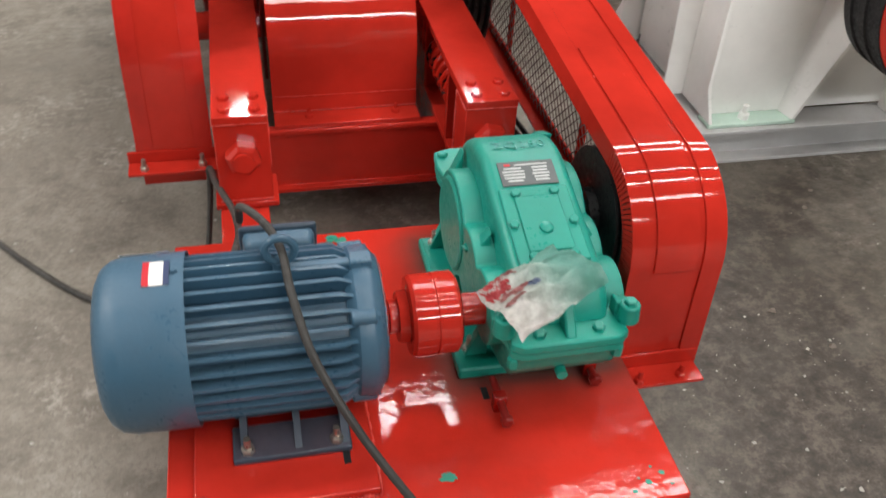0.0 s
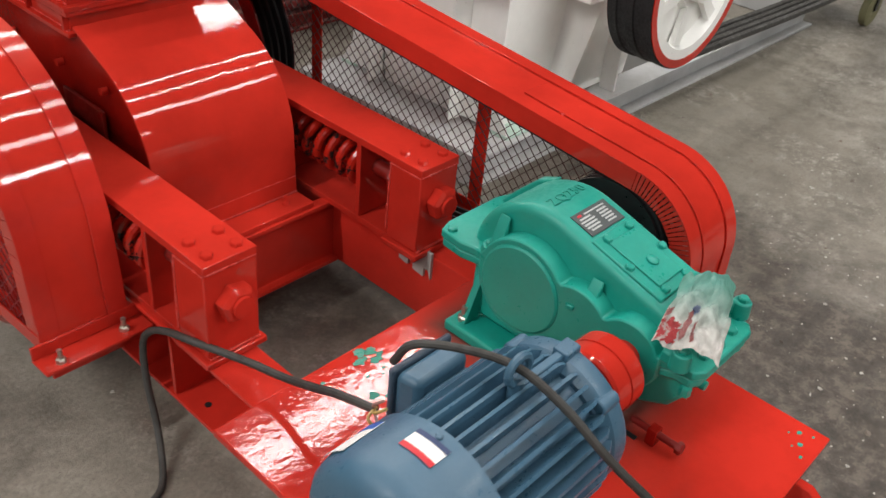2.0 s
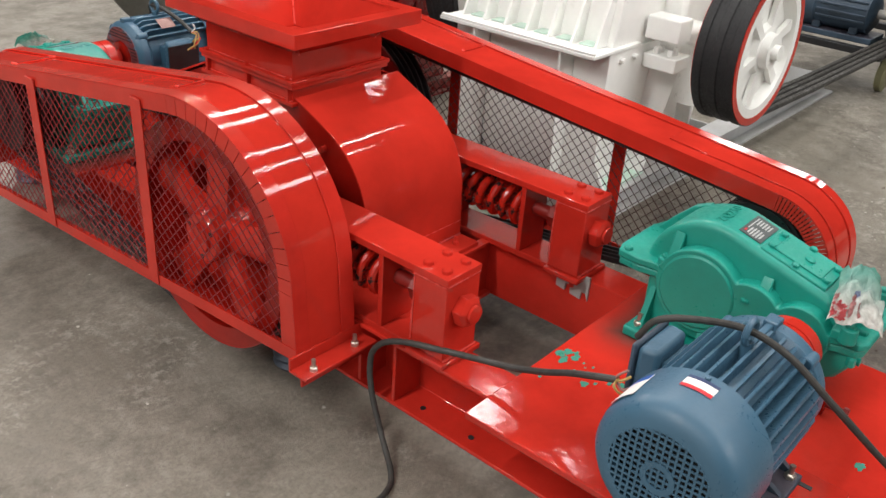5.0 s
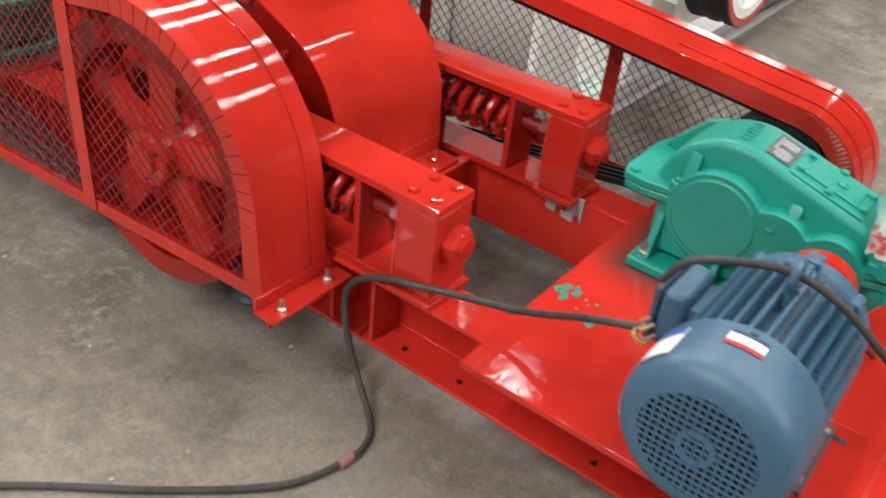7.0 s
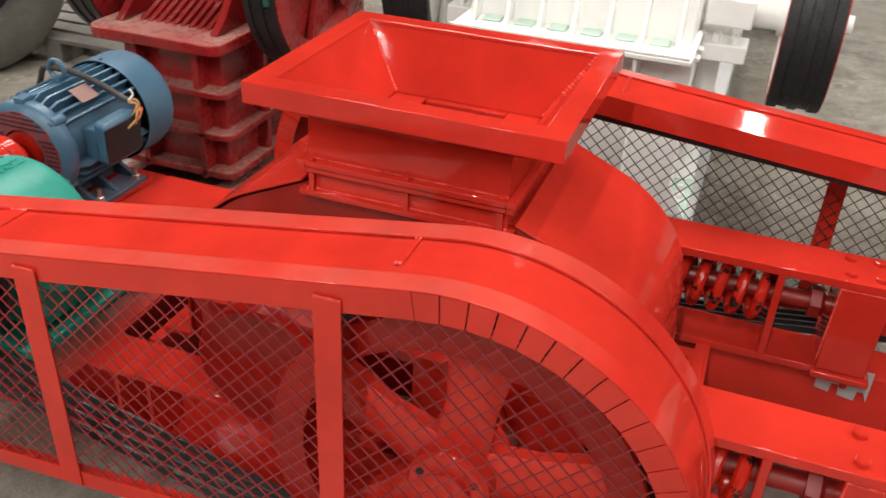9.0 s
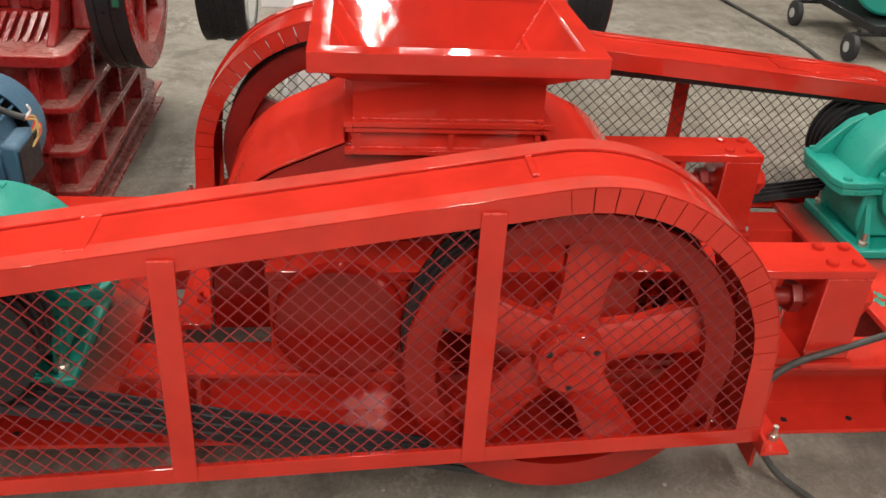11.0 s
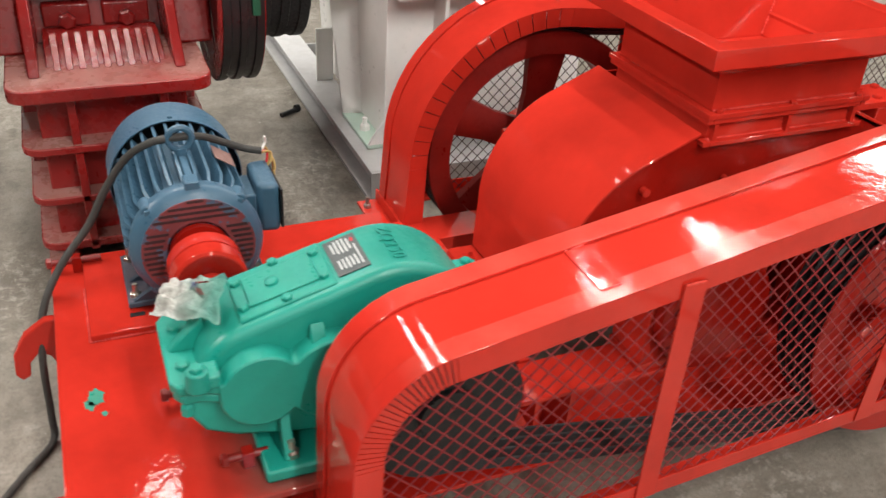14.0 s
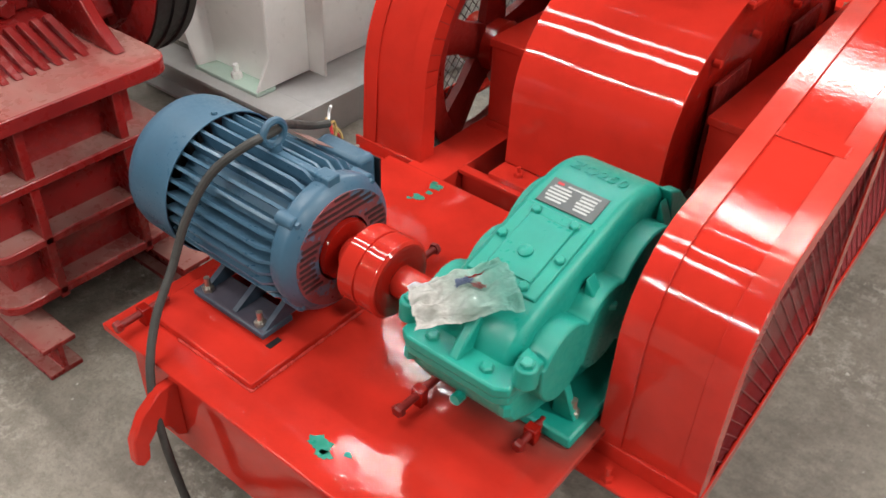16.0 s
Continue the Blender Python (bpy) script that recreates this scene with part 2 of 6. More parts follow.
    for scale, at, tone in ((150.0, 0.755, (0.62, 0.591, 0.552)), (60.0, 0.77, (0.7, 0.6698, 0.622)), (75.0, 0.765, (0.05, 0.0443, 0.039))):
        base = mixed(n, l, ramp(n, l, noise_node(n, l, scale, 2.0, 0.5), [(at, (0.0,)), (at + 0.03, (0.8,))]), base, tone)
    l.new(base, p.inputs["Base Color"])
    l.new(ramp(n, l, cloud, [(0.3, (0.64,)), (0.7, (0.42,))]), p.inputs["Roughness"])
    p.inputs["Specular IOR Level"].default_value = 0.5
    b = n.new("ShaderNodeBump")
    b.inputs["Strength"].default_value, b.inputs["Distance"].default_value = 0.5, 0.005
    l.new(grit, b.inputs["Height"])
    b2 = n.new("ShaderNodeBump")
    b2.inputs["Strength"].default_value, b2.inputs["Distance"].default_value = 0.25, 0.01
    l.new(blot, b2.inputs["Height"])
    l.new(b2.outputs["Normal"], b.inputs["Normal"])
    l.new(b.outputs["Normal"], p.inputs["Normal"])
    return m


def bag_film():
    """Clouded plastic film with red and blue print and a haze of teal overspray."""
    m, n, l, p = nodes_of("printed_plastic_film")
    tc = n.new("ShaderNodeTexCoord")
    col = ramp(n, l, noise_node(n, l, 9.0, 2.0, coords="UV"), [(0.35, (0.60, 0.58, 0.54)), (0.7, (0.86, 0.84, 0.80))])
    sep = n.new("ShaderNodeSeparateXYZ")
    l.new(tc.outputs["UV"], sep.inputs[0])
    col = mixed(n, l, ramp(n, l, sep.outputs["Y"], [(0.30, (0.0,)), (0.85, (0.85,))]), col, (0.10, 0.42, 0.34))
    l.new(col, p.inputs["Base Color"])
    p.inputs["Roughness"].default_value = 0.22
    p.inputs["Transmission Weight"].default_value = 0.06
    b = n.new("ShaderNodeBump")
    b.inputs["Strength"].default_value, b.inputs["Distance"].default_value = 0.6, 0.01
    l.new(noise_node(n, l, 8.0, 2.0, coords="UV"), b.inputs["Height"])
    l.new(b.outputs["Normal"], p.inputs["Normal"])
    return m


# mesh seen against brightness: its backlit darkness is put into the colour
MESH_DARK = surface("backlit_dark_mesh", (0.045, 0.014, 0.011), 0.45, vary=0.3, grain=80, bump=0.2)
SPRING = surface("half_sprayed_spring_steel", (0.50, 0.018, 0.008), 0.2, vary=0.15, grain=70, bump=0.12, spots=(0.02, 0.014, 0.013), spot_at=0.545)
RED_WIRE = surface("red_sprayed_mesh", (0.25, 0.022, 0.026), 0.35, vary=0.2, grain=60, bump=0.2)
PRINT_RED = surface("faded_red_print", (0.50, 0.055, 0.06), 0.3, vary=0.3, grain=40, spots=(0.55, 0.45, 0.42), spot_at=0.56)
PRINT_PINK = surface("thin_pink_print", (0.50, 0.20, 0.19), 0.3, vary=0.25, grain=40)
PRINT_BLUE = surface("thin_blue_print", (0.20, 0.25, 0.40), 0.3, vary=0.25, grain=40)
STONE = surface("dusty_floor_stones", (0.17, 0.14, 0.115), 0.75, vary=0.4, grain=40, bump=0.3)
GRIT = surface("pale_paint_grit", (0.40, 0.38, 0.34), 0.6, vary=0.35, grain=40)
KHAKI = surface("khaki_polyurethane", (0.20, 0.19, 0.10), 0.5, vary=0.2, grain=60, bump=0.2)
OLD_TYRE = surface("dusty_tyre_rubber", (0.085, 0.082, 0.068), 0.7, vary=0.25, grain=50, bump=0.5, dust=0.4)
PALE_WOOD = surface("weathered_plank", (0.13, 0.12, 0.105), 0.7, vary=0.25, grain=30, bump=0.4)
ROLLER = surface("blue_grey_roller_steel", (0.10, 0.115, 0.15), 0.4, metal=0.3, vary=0.25, grain=60, bump=0.2)


def deck_paint():
    """The deck's brushed red, turning dark green-grey close to the reducers' feet."""
    m = RED_PLATE.copy()
    m.name = "red_deck_dark_by_reducers"
    n, l = m.node_tree.nodes, m.node_tree.links
    p = n["Principled BSDF"]
    red = p.inputs["Base Color"].links[0].from_socket
    tc = n.new("ShaderNodeTexCoord")
    sep = n.new("ShaderNodeSeparateXYZ")
    l.new(tc.outputs["Object"], sep.inputs[0])

    def math_node(op, a, b=None):
        k = n.new("ShaderNodeMath")
        k.operation = op
        for sock, v in zip(k.inputs, (a, b)):
            if v is None:
                continue
            if isinstance(v, (int, float)):
                sock.default_value = v
            else:
                l.new(v, sock)
        return k.outputs[0]
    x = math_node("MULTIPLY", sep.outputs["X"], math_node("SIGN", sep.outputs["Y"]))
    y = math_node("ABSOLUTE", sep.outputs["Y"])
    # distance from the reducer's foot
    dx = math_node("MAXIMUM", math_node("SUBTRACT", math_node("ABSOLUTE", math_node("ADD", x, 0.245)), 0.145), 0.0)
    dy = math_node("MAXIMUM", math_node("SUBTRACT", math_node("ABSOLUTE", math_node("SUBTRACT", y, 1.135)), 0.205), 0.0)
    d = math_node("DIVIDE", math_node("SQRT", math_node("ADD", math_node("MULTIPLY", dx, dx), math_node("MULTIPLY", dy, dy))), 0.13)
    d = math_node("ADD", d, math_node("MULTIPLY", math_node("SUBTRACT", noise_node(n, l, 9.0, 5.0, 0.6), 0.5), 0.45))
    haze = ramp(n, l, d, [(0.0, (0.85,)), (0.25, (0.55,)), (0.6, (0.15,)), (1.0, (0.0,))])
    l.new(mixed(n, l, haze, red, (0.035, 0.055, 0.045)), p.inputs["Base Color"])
    return m


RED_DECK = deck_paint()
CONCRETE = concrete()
FILM = bag_film()

# ---------------------------------------------------------------- tools for building
ORIGIN = {}


def thing(name, at, label, category, group="", kind=""):
    """An empty at the base of a thing; its parts are given in world coordinates."""
    ob = new(name)
    ob.empty_display_size = 0.05
    ob.location = at
    ORIGIN[ob.name] = Vector(at)
    return tagged(ob, label, category, group, kind)


def top_of(ob):
    while ob.parent:
        ob = ob.parent
    return ob


def part(name, bm, material, parent=None, label="", bevel=0.0, smooth=35, seg=2):
    """Links a bmesh in world coordinates as one mesh object, under a thing or a part when one is given."""
    if parent:
        bmesh.ops.translate(bm, verts=bm.verts, vec=-ORIGIN.get(top_of(parent).name, Vector()))
    bmesh.ops.recalc_face_normals(bm, faces=bm.faces)
    me = bpy.data.meshes.new(name)
    bm.to_mesh(me)
    bm.free()
    me.polygons.foreach_set("use_smooth", [True] * len(me.polygons))
    me.set_sharp_from_angle(angle=radians(smooth))
    me.materials.append(material)
    ob = new(name, me)
    if parent:
        ob.parent = parent
    if label:
        tagged(ob, label)
    if bevel:
        mod = ob.modifiers.new("edge", "BEVEL")
        mod.width, mod.segments, mod.limit_method, mod.angle_limit = bevel, seg, "ANGLE", radians(40)
    return ob


def B():
    return bmesh.new()


def box(bm, x0, x1, y0, y1, z0, z1):
    v = [bm.verts.new((x, y, z)) for x in (x0, x1) for y in (y0, y1) for z in (z0, z1)]
    for f in ((0, 1, 3, 2), (4, 6, 7, 5), (0, 4, 5, 1), (2, 3, 7, 6), (0, 2, 6, 4), (1, 5, 7, 3)):
        bm.faces.new([v[i] for i in f])
    return bm


def prism(bm, pts, axis, a0, a1):
    """A polygon pushed along an axis: pts are the other two coordinates in the order x, y, z."""
    def at(p, a):
        q = list(p)
        q.insert("xyz".index(axis), a)
        return q
    lo, hi = [bm.verts.new(at(p, a0)) for p in pts], [bm.verts.new(at(p, a1)) for p in pts]
    bm.faces.new(lo)
    bm.faces.new(hi[::-1])
    for i in range(len(pts)):
        j = (i + 1) % len(pts)
        bm.faces.new((lo[i], hi[i], hi[j], lo[j]))
    return bm


def rod(bm, p0, p1, r0, r1=None, seg=24):
    p0, p1 = Vector(p0), Vector(p1)
    m = Matrix.Translation((p0 + p1) / 2) @ (p1 - p0).to_track_quat("Z", "Y").to_matrix().to_4x4()
    bmesh.ops.create_cone(bm, cap_ends=True, segments=seg, radius1=r0, radius2=r0 if r1 is None else r1, depth=(p1 - p0).length, matrix=m)
    return bm


def hexa(bm, at, r, h, axis="z", turn=0.3):
    """A six-sided bolt head or nut with a chamfered top."""
    q = {"z": Matrix(), "x": Matrix.Rotation(radians(90), 4, "Y"), "y": Matrix.Rotation(radians(-90), 4, "X"),
         "-y": Matrix.Rotation(radians(90), 4, "X"), "-x": Matrix.Rotation(radians(-90), 4, "Y")}[axis]
    m = Matrix.Translation(at) @ q @ Matrix.Rotation(turn, 4, "Z")
    bmesh.ops.create_cone(bm, cap_ends=True, segments=6, radius1=r, radius2=r, depth=h * 0.75, matrix=m @ Matrix.Translation((0, 0, h * 0.375)))
    bmesh.ops.create_cone(bm, cap_ends=True, segments=6, radius1=r, radius2=r * 0.75, depth=h * 0.25, matrix=m @ Matrix.Translation((0, 0, h * 0.875)))
    return bm


def lathe(bm, profile, centre, axis="x", seg=48, caps=True):
    """profile: (along, radius) pairs round an axis through centre."""
    rings = []
    for a, r in profile:
        ring = []
        for i in range(seg):
            c, s = math.cos(i * math.tau / seg), math.sin(i * math.tau / seg)
            off = {"x": (a, r * c, r * s), "y": (r * c, a, r * s), "z": (r * c, r * s, a)}[axis]
            ring.append(bm.verts.new(Vector(centre) + Vector(off)))
        rings.append(ring)
    for p, q in zip(rings, rings[1:]):
        for i in range(seg):
            j = (i + 1) % seg
            bm.faces.new((p[i], q[i], q[j], p[j]))
    if caps and profile[0][1] > 1e-4:
        bm.faces.new(rings[0])
    if caps and profile[-1][1] > 1e-4:
        bm.faces.new(rings[-1][::-1])
    bmesh.ops.remove_doubles(bm, verts=bm.verts, dist=1e-6)
    return bm


def smooth_line(pts, steps=8):
    out, p = [], [Vector(q) for q in pts]
    p = [2 * p[0] - p[1], *p, 2 * p[-1] - p[-2]]
    for a, b, c, d in zip(p, p[1:], p[2:], p[3:]):
        for k in range(steps):
            t = k / steps
            out.append(0.5 * (2 * b + (c - a) * t + (2 * a - 5 * b + 4 * c - d) * t * t + (3 * b - a - 3 * c + d) * t ** 3))
    return out + [p[-2]]


def tube(bm, line, r, seg=10):
    rings, side = [], None
    for i, p in enumerate(line):
        d = (line[min(i + 1, len(line) - 1)] - line[max(i - 1, 0)]).normalized()
        side = d.orthogonal().normalized() if side is None else (side - d * side.dot(d)).normalized()
        up = d.cross(side)
        rings.append([bm.verts.new(p + r * (math.cos(a) * side + math.sin(a) * up)) for a in (k * math.tau / seg for k in range(seg))])
    for p, q in zip(rings, rings[1:]):
        for k in range(seg):
            j = (k + 1) % seg
            bm.faces.new((p[k], p[j], q[j], q[k]))
    bm.faces.new(rings[0][::-1])
    bm.faces.new(rings[-1])
    return bm


def ribbon(bm, line, a0, a1, thick, axis="x", inward=1):
    """A bent sheet: a line of two coordinates, pushed along the axis from a0 to a1, thickened to one side."""
    n = len(line)
    offs = []
    for i in range(n):
        p, q = line[max(i - 1, 0)], line[min(i + 1, n - 1)]
        d = Vector((q[0] - p[0], q[1] - p[1])).normalized()
        offs.append((line[i][0] + inward * thick * d[1], line[i][1] - inward * thick * d[0]))

    def at(p, a):
        q = list(p)
        q.insert("xyz".index(axis), a)
        return bm.verts.new(q)
    rows = [(at(o, a0), at(o, a1), at(k, a1), at(k, a0)) for o, k in zip(line, offs)]
    for p, q in zip(rows, rows[1:]):
        for i in range(4):
            j = (i + 1) % 4
            bm.faces.new((p[i], q[i], q[j], p[j]))
    bm.faces.new(rows[0])
    bm.faces.new(rows[-1][::-1])
    return bm


def arc(cy, cz, r, a0, a1, n):
    return [(cy + r * math.cos(radians(a0 + (a1 - a0) * i / n)), cz + r * math.sin(radians(a0 + (a1 - a0) * i / n))) for i in range(n + 1)]


def bolts(parent, places, r, h, axis="z", material=None, name="bolt", stud=0.0, label=""):
    """One hexagon bolt for each place, each an object of its own on one mesh."""
    bm = hexa(B(), (0, 0, 0), r, h, axis)
    if stud:
        rod(bm, (0, 0, h * 0.6), (0, 0, h + stud), r * 0.5, seg=8)
    first = None
    for at in places:
        if first is None:
            first = part(name, bm, material or RED, None, label)
            ob = first
        else:
            ob = new(name, first.data)
            if label:
                tagged(ob, label)
        ob.parent = parent
        ob.location = Vector(at) - ORIGIN.get(top_of(parent).name, Vector())


def weld(bm, line, r=0.004):
    """A lumpy bead along a line."""
    pts = [Vector(p) for p in line]
    for a, b in zip(pts, pts[1:]):
        n = max(2, int((b - a).length / (r * 1.6)))
        for i in range(n):
            c = a.lerp(b, (i + 0.5) / n)
            s = r * (0.8 + 0.5 * noise.noise(c * 90))
            bmesh.ops.create_icosphere(bm, subdivisions=1, radius=s, matrix=Matrix.Translation(c))
    return bm


def i_profile(y0, y1, z0, z1, t=0.012):
    m = (y0 + y1) / 2
    return [(y0, z0), (y1, z0), (y1, z0 + t), (m + 0.006, z0 + t), (m + 0.006, z1 - t), (y1, z1 - t), (y1, z1), (y0, z1), (y0, z1 - t), (m - 0.006, z1 - t), (m - 0.006, z0 + t), (y0, z0 + t)]


HALF_TURN = Matrix.Rotation(math.pi, 4, "Z")
END_B = Matrix.Translation((0, 0.012, -0.008))


def other_end(ob):
    """The same thing turned half round the middle of the machine, at its other end."""
    twin = copy_thing(ob, HALF_TURN @ Matrix.Translation(ORIGIN[ob.name]))
    ORIGIN[twin.name] = ORIGIN[ob.name]
    return twin


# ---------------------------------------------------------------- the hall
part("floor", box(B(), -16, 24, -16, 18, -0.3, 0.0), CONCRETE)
tagged(bpy.data.objects["floor"], "worn grey concrete workshop floor with stains", "floor", kind="structure")
# walls and roof are unseen, added dark to hold back bounced light
bm = B()
for y0, y1, z0, z1 in ((-16, -5.2, -0.3, 7.2), (4.2, 18, -0.3, 7.2), (-5.2, 4.2, 4.5, 7.2)):
    box(bm, -9.3, -9.0, y0, y1, z0, z1)
tagged(part("wall_west", bm, PLASTER), "unseen dark hall wall with an opening added for fill light", "wall", kind="structure")
for wall_name, dims in (("wall_east", (24, 24.3, -16, 18)), ("wall_south", (-9.3, 24.3, -16.3, -16)),
                        ("wall_north", (-9.3, 24.3, 18, 18.3))):
    tagged(part(wall_name, box(B(), *dims, -0.3, 7.2), PLASTER), "unseen wall closing the workshop hall, dark against bounced light", "wall", kind="structure")
tagged(part("ceiling", box(B(), -9.3, 24.3, -16.3, 18.3, 7.2, 7.4), ROOF), "unseen roof over the workshop hall, kept dark to limit fill", "ceiling", kind="structure")

# ---------------------------------------------------------------- base frame of the crusher
frame_ob = thing("base_frame", (0, 0, 0.11), "glossy red welded steel base frame with two drive decks", "machine frame")


def channel(x_web, x_tip, y0, y1, z0, z1, t=0.011):
    w = x_web + math.copysign(t, x_tip - x_web)
    return prism(B(), [(x_web, z0), (x_tip, z0), (x_tip, z0 + t), (w, z0 + t), (w, z1 - t), (x_tip, z1 - t), (x_tip, z1), (x_web, z1)], "y", y0, y1)


for web, side in ((0.232, -1), (0.285, 1)):
    rail = part("side_rail", channel(side * web, side * (web + 0.113), -1.655, 1.655, 0.11, 0.306), RED_PLATE, frame_ob, bevel=0.002)
    for hy in (0.612, 0.773, 1.12, 1.449):
        for hs in (-1, 1):
            # black discs on the flange for the darkness in the holes
            part("bolt_hole", rod(B(), (side * (web + 0.075), hs * hy, 0.1205), (side * (web + 0.075), hs * hy, 0.1225), 0.008, seg=12), BLACK, rail)
    for gy in (-0.535, -0.41, 0.72, 0.80):
        xs = sorted((side * (web + 0.011), side * (web + 0.108)))
        part("stiffener", box(B(), *xs, gy - 0.005, gy + 0.005, 0.121, 0.295), RED, frame_ob)
for y_beam, y_tip in ((-0.335, -0.368), (0.765, 0.792)):
    lo, hi = min(y_beam, y_tip), max(y_beam, y_tip)
    w = y_beam + math.copysign(0.011, y_tip - y_beam)
    pts = [(y_beam, 0.11), (y_tip, 0.11), (y_tip, 0.122), (w, 0.122), (w, 0.30), (y_tip, 0.30), (y_tip, 0.312), (y_beam, 0.312)]
    part("cross_beam", prism(B(), pts, "x", -0.231, 0.284), RED, frame_ob, bevel=0.002)
    part("weld_bead", weld(B(), [(-0.228, hi, 0.116), (0.28, hi, 0.116)], 0.003), WELD, frame_ob)


def drive_deck(s):
    """One deck with its skirt, motor pad, screws and hooks; s turns it to either end."""
    def q(bm):
        bmesh.ops.transform(bm, matrix=HALF_TURN if s < 0 else END_B, verts=bm.verts)
        return bm
    pad = 0.022 if s > 0 else 0.0
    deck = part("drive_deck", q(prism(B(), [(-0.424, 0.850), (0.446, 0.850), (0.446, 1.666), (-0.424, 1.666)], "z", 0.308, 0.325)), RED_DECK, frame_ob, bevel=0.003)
    part("end_skirt", q(box(B(), -0.37, 0.37, 1.640, 1.655, 0.11, 0.308)), RED, deck, bevel=0.003)
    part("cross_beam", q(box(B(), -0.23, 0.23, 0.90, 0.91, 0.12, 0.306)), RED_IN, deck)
    part("motor_pad", q(prism(B(), [(0.097, 1.205 + pad), (0.40, 1.205 + pad), (0.40, 1.575 + pad), (0.097, 1.575 + pad)], "z", 0.325, 0.341)), RED_PLATE, deck, bevel=0.003)
    part("weld_bead", q(weld(B(), [(0.095, 1.21 + pad, 0.327), (0.095, 1.577 + pad, 0.327), (0.30, 1.577 + pad, 0.327)], 0.004)), WELD, deck)
    for sx, sy, sl in ((0.145, 1.50, 0.03), (0.145, 1.215, 0.03), (-0.13, 1.385, 0.03)):
        # black strips show the slots' darkness; nothing is cut
        part("bolt_slot", q(box(B(), sx - 0.006, sx + 0.006, sy - sl / 2, sy + sl / 2, 0.3405 if sx > 0 else 0.3245, 0.3425 if sx > 0 else 0.3262)), BLACK, deck)
    for x0, y0, y1, z in ((0.385, 1.555, 1.66, 0.352), (0.095, 1.10, 1.20, 0.352), (-0.145, 1.375, 1.475, 0.352), (-0.34, 1.33, 1.40, 0.346)):
        screw = part("jack_screw", q(rod(B(), (x0, y0, z), (x0, y1, z), 0.0075, seg=12)), RED_IN, deck)
        part("screw_lug", q(box(B(), x0 - 0.012, x0 + 0.012, (y0 + y1) / 2 - 0.01, (y0 + y1) / 2 + 0.01, 0.3252, z + 0.012)), RED_DULL_SHADED, screw, bevel=0.002)
        part("screw_head", q(hexa(B(), (x0, y1 if y1 > 1.3 else y0, z), 0.013, 0.012, "y" if y1 > 1.3 else "-y")), RED_IN, screw)
    for hx in (-0.298, 0.25):
        pts = [(1.655, 0.30), (1.69, 0.30), (1.735, 0.268), (1.763, 0.222), (1.768, 0.168), (1.755, 0.152), (1.738, 0.160), (1.733, 0.195), (1.712, 0.218),
               (1.69, 0.205), (1.676, 0.170), (1.655, 0.155)]
        part("lifting_hook", q(prism(B(), pts, "x", hx - 0.011, hx + 0.011)), RED, deck, bevel=0.003)
    return deck


deck_b, deck_a = drive_deck(1), drive_deck(-1)
# thin black sheet painted as the dark of an opening; the deck stays whole
part("deck_opening", box(B(), 0.014, 0.089, -1.142, -1.083, 0.3242, 0.3256), BLACK, deck_a, "black patch in place of a cut-out")


def chip(parent, cx, cy, size, seed, material, z=0.3252):
    """A ragged fleck of old paint showing on the deck."""
    pts = []
    for i in range(40):
        a = i * math.tau / 40
        r = size * 1.25 * (0.85 + 0.5 * noise.noise(Vector((math.cos(a) * 1.3, math.sin(a) * 1.3, seed * 3.1))) + 0.45 * noise.noise(Vector((math.cos(a) * 5, math.sin(a) * 5, seed))))
        pts.append((cx + max(0.38 * size, r) * math.cos(a), cy + 0.7 * max(0.38 * size, r) * math.sin(a)))
    part("paint_fleck", prism(B(), pts, "z", z, z + 0.0006), material, parent)


for cx, cy, size, seed in ((-0.082, -0.880, 0.014, 1), (-0.100, -0.870, 0.015, 2), (-0.090, -0.908, 0.013, 3), (-0.117, -0.892, 0.014, 4), (-0.072, -0.899, 0.008, 5), (-0.165, -0.982, 0.011, 6),
                           (-0.121, -1.024, 0.008, 20), (-0.106, -1.047, 0.011, 21), (-0.085, -1.073, 0.011, 22), (-0.093, -0.961, 0.004, 23), (-0.137, -0.935, 0.004, 24), (-0.216, -0.89, 0.005, 25),
                           (-0.094, -0.935, 0.0035, 26), (-0.145, -1.0, 0.005, 27), (-0.108, -0.948, 0.003, 28), (0.36, -1.63, 0.006, 7), (0.39, -1.615, 0.005, 8), (0.33, -1.645, 0.004, 9), (0.40, -1.64, 0.003, 17), (0.375, -1.60, 0.003, 18), (0.345, -1.62, 0.0025, 19), (0.02, -1.56, 0.014, 10)):
    chip(deck_a, cx, cy, size, seed, TEAL_CHIP)
for cx, cy, size, seed in ((0.271, 0.957, 0.015, 11), (0.267, 0.897, 0.016, 12), (0.262, 0.925, 0.008, 13), (0.286, 0.972, 0.006, 29), (0.28, 0.885, 0.007, 30), (-0.078, 1.613, 0.02, 14), (-0.10, 1.625, 0.012, 15), (-0.13, 1.60, 0.007, 16)):
    chip(deck_b, cx, cy, size, seed, TEAL_CHIP, 0.3172)

for rx, ry in ((-0.25, -1.40), (0.24, -1.62), (0.25, 1.40), (-0.24, 1.60), (-0.3, -0.1), (0.3, 0.5)):
    roller = thing("support_roller", (rx, ry, 0), "dark ribbed steel roller lying under the frame", "roller", "rollers under the frame")
    part("drum", lathe(B(), [(0, 0.058), (0.012, 0.066), (0.026, 0.058), (0.04, 0.066), (0.054, 0.058), (0.068, 0.066), (0.082, 0.058), (0.098, 0.066), (0.1099, 0.058)], (rx, ry, 0.0), "z", 28), ROLLER, roller)

# ---------------------------------------------------------------- roll casing and hopper
ROLL_Y, ROLL_Z, CASE_R = (-0.01, 0.43), 0.465, 0.272
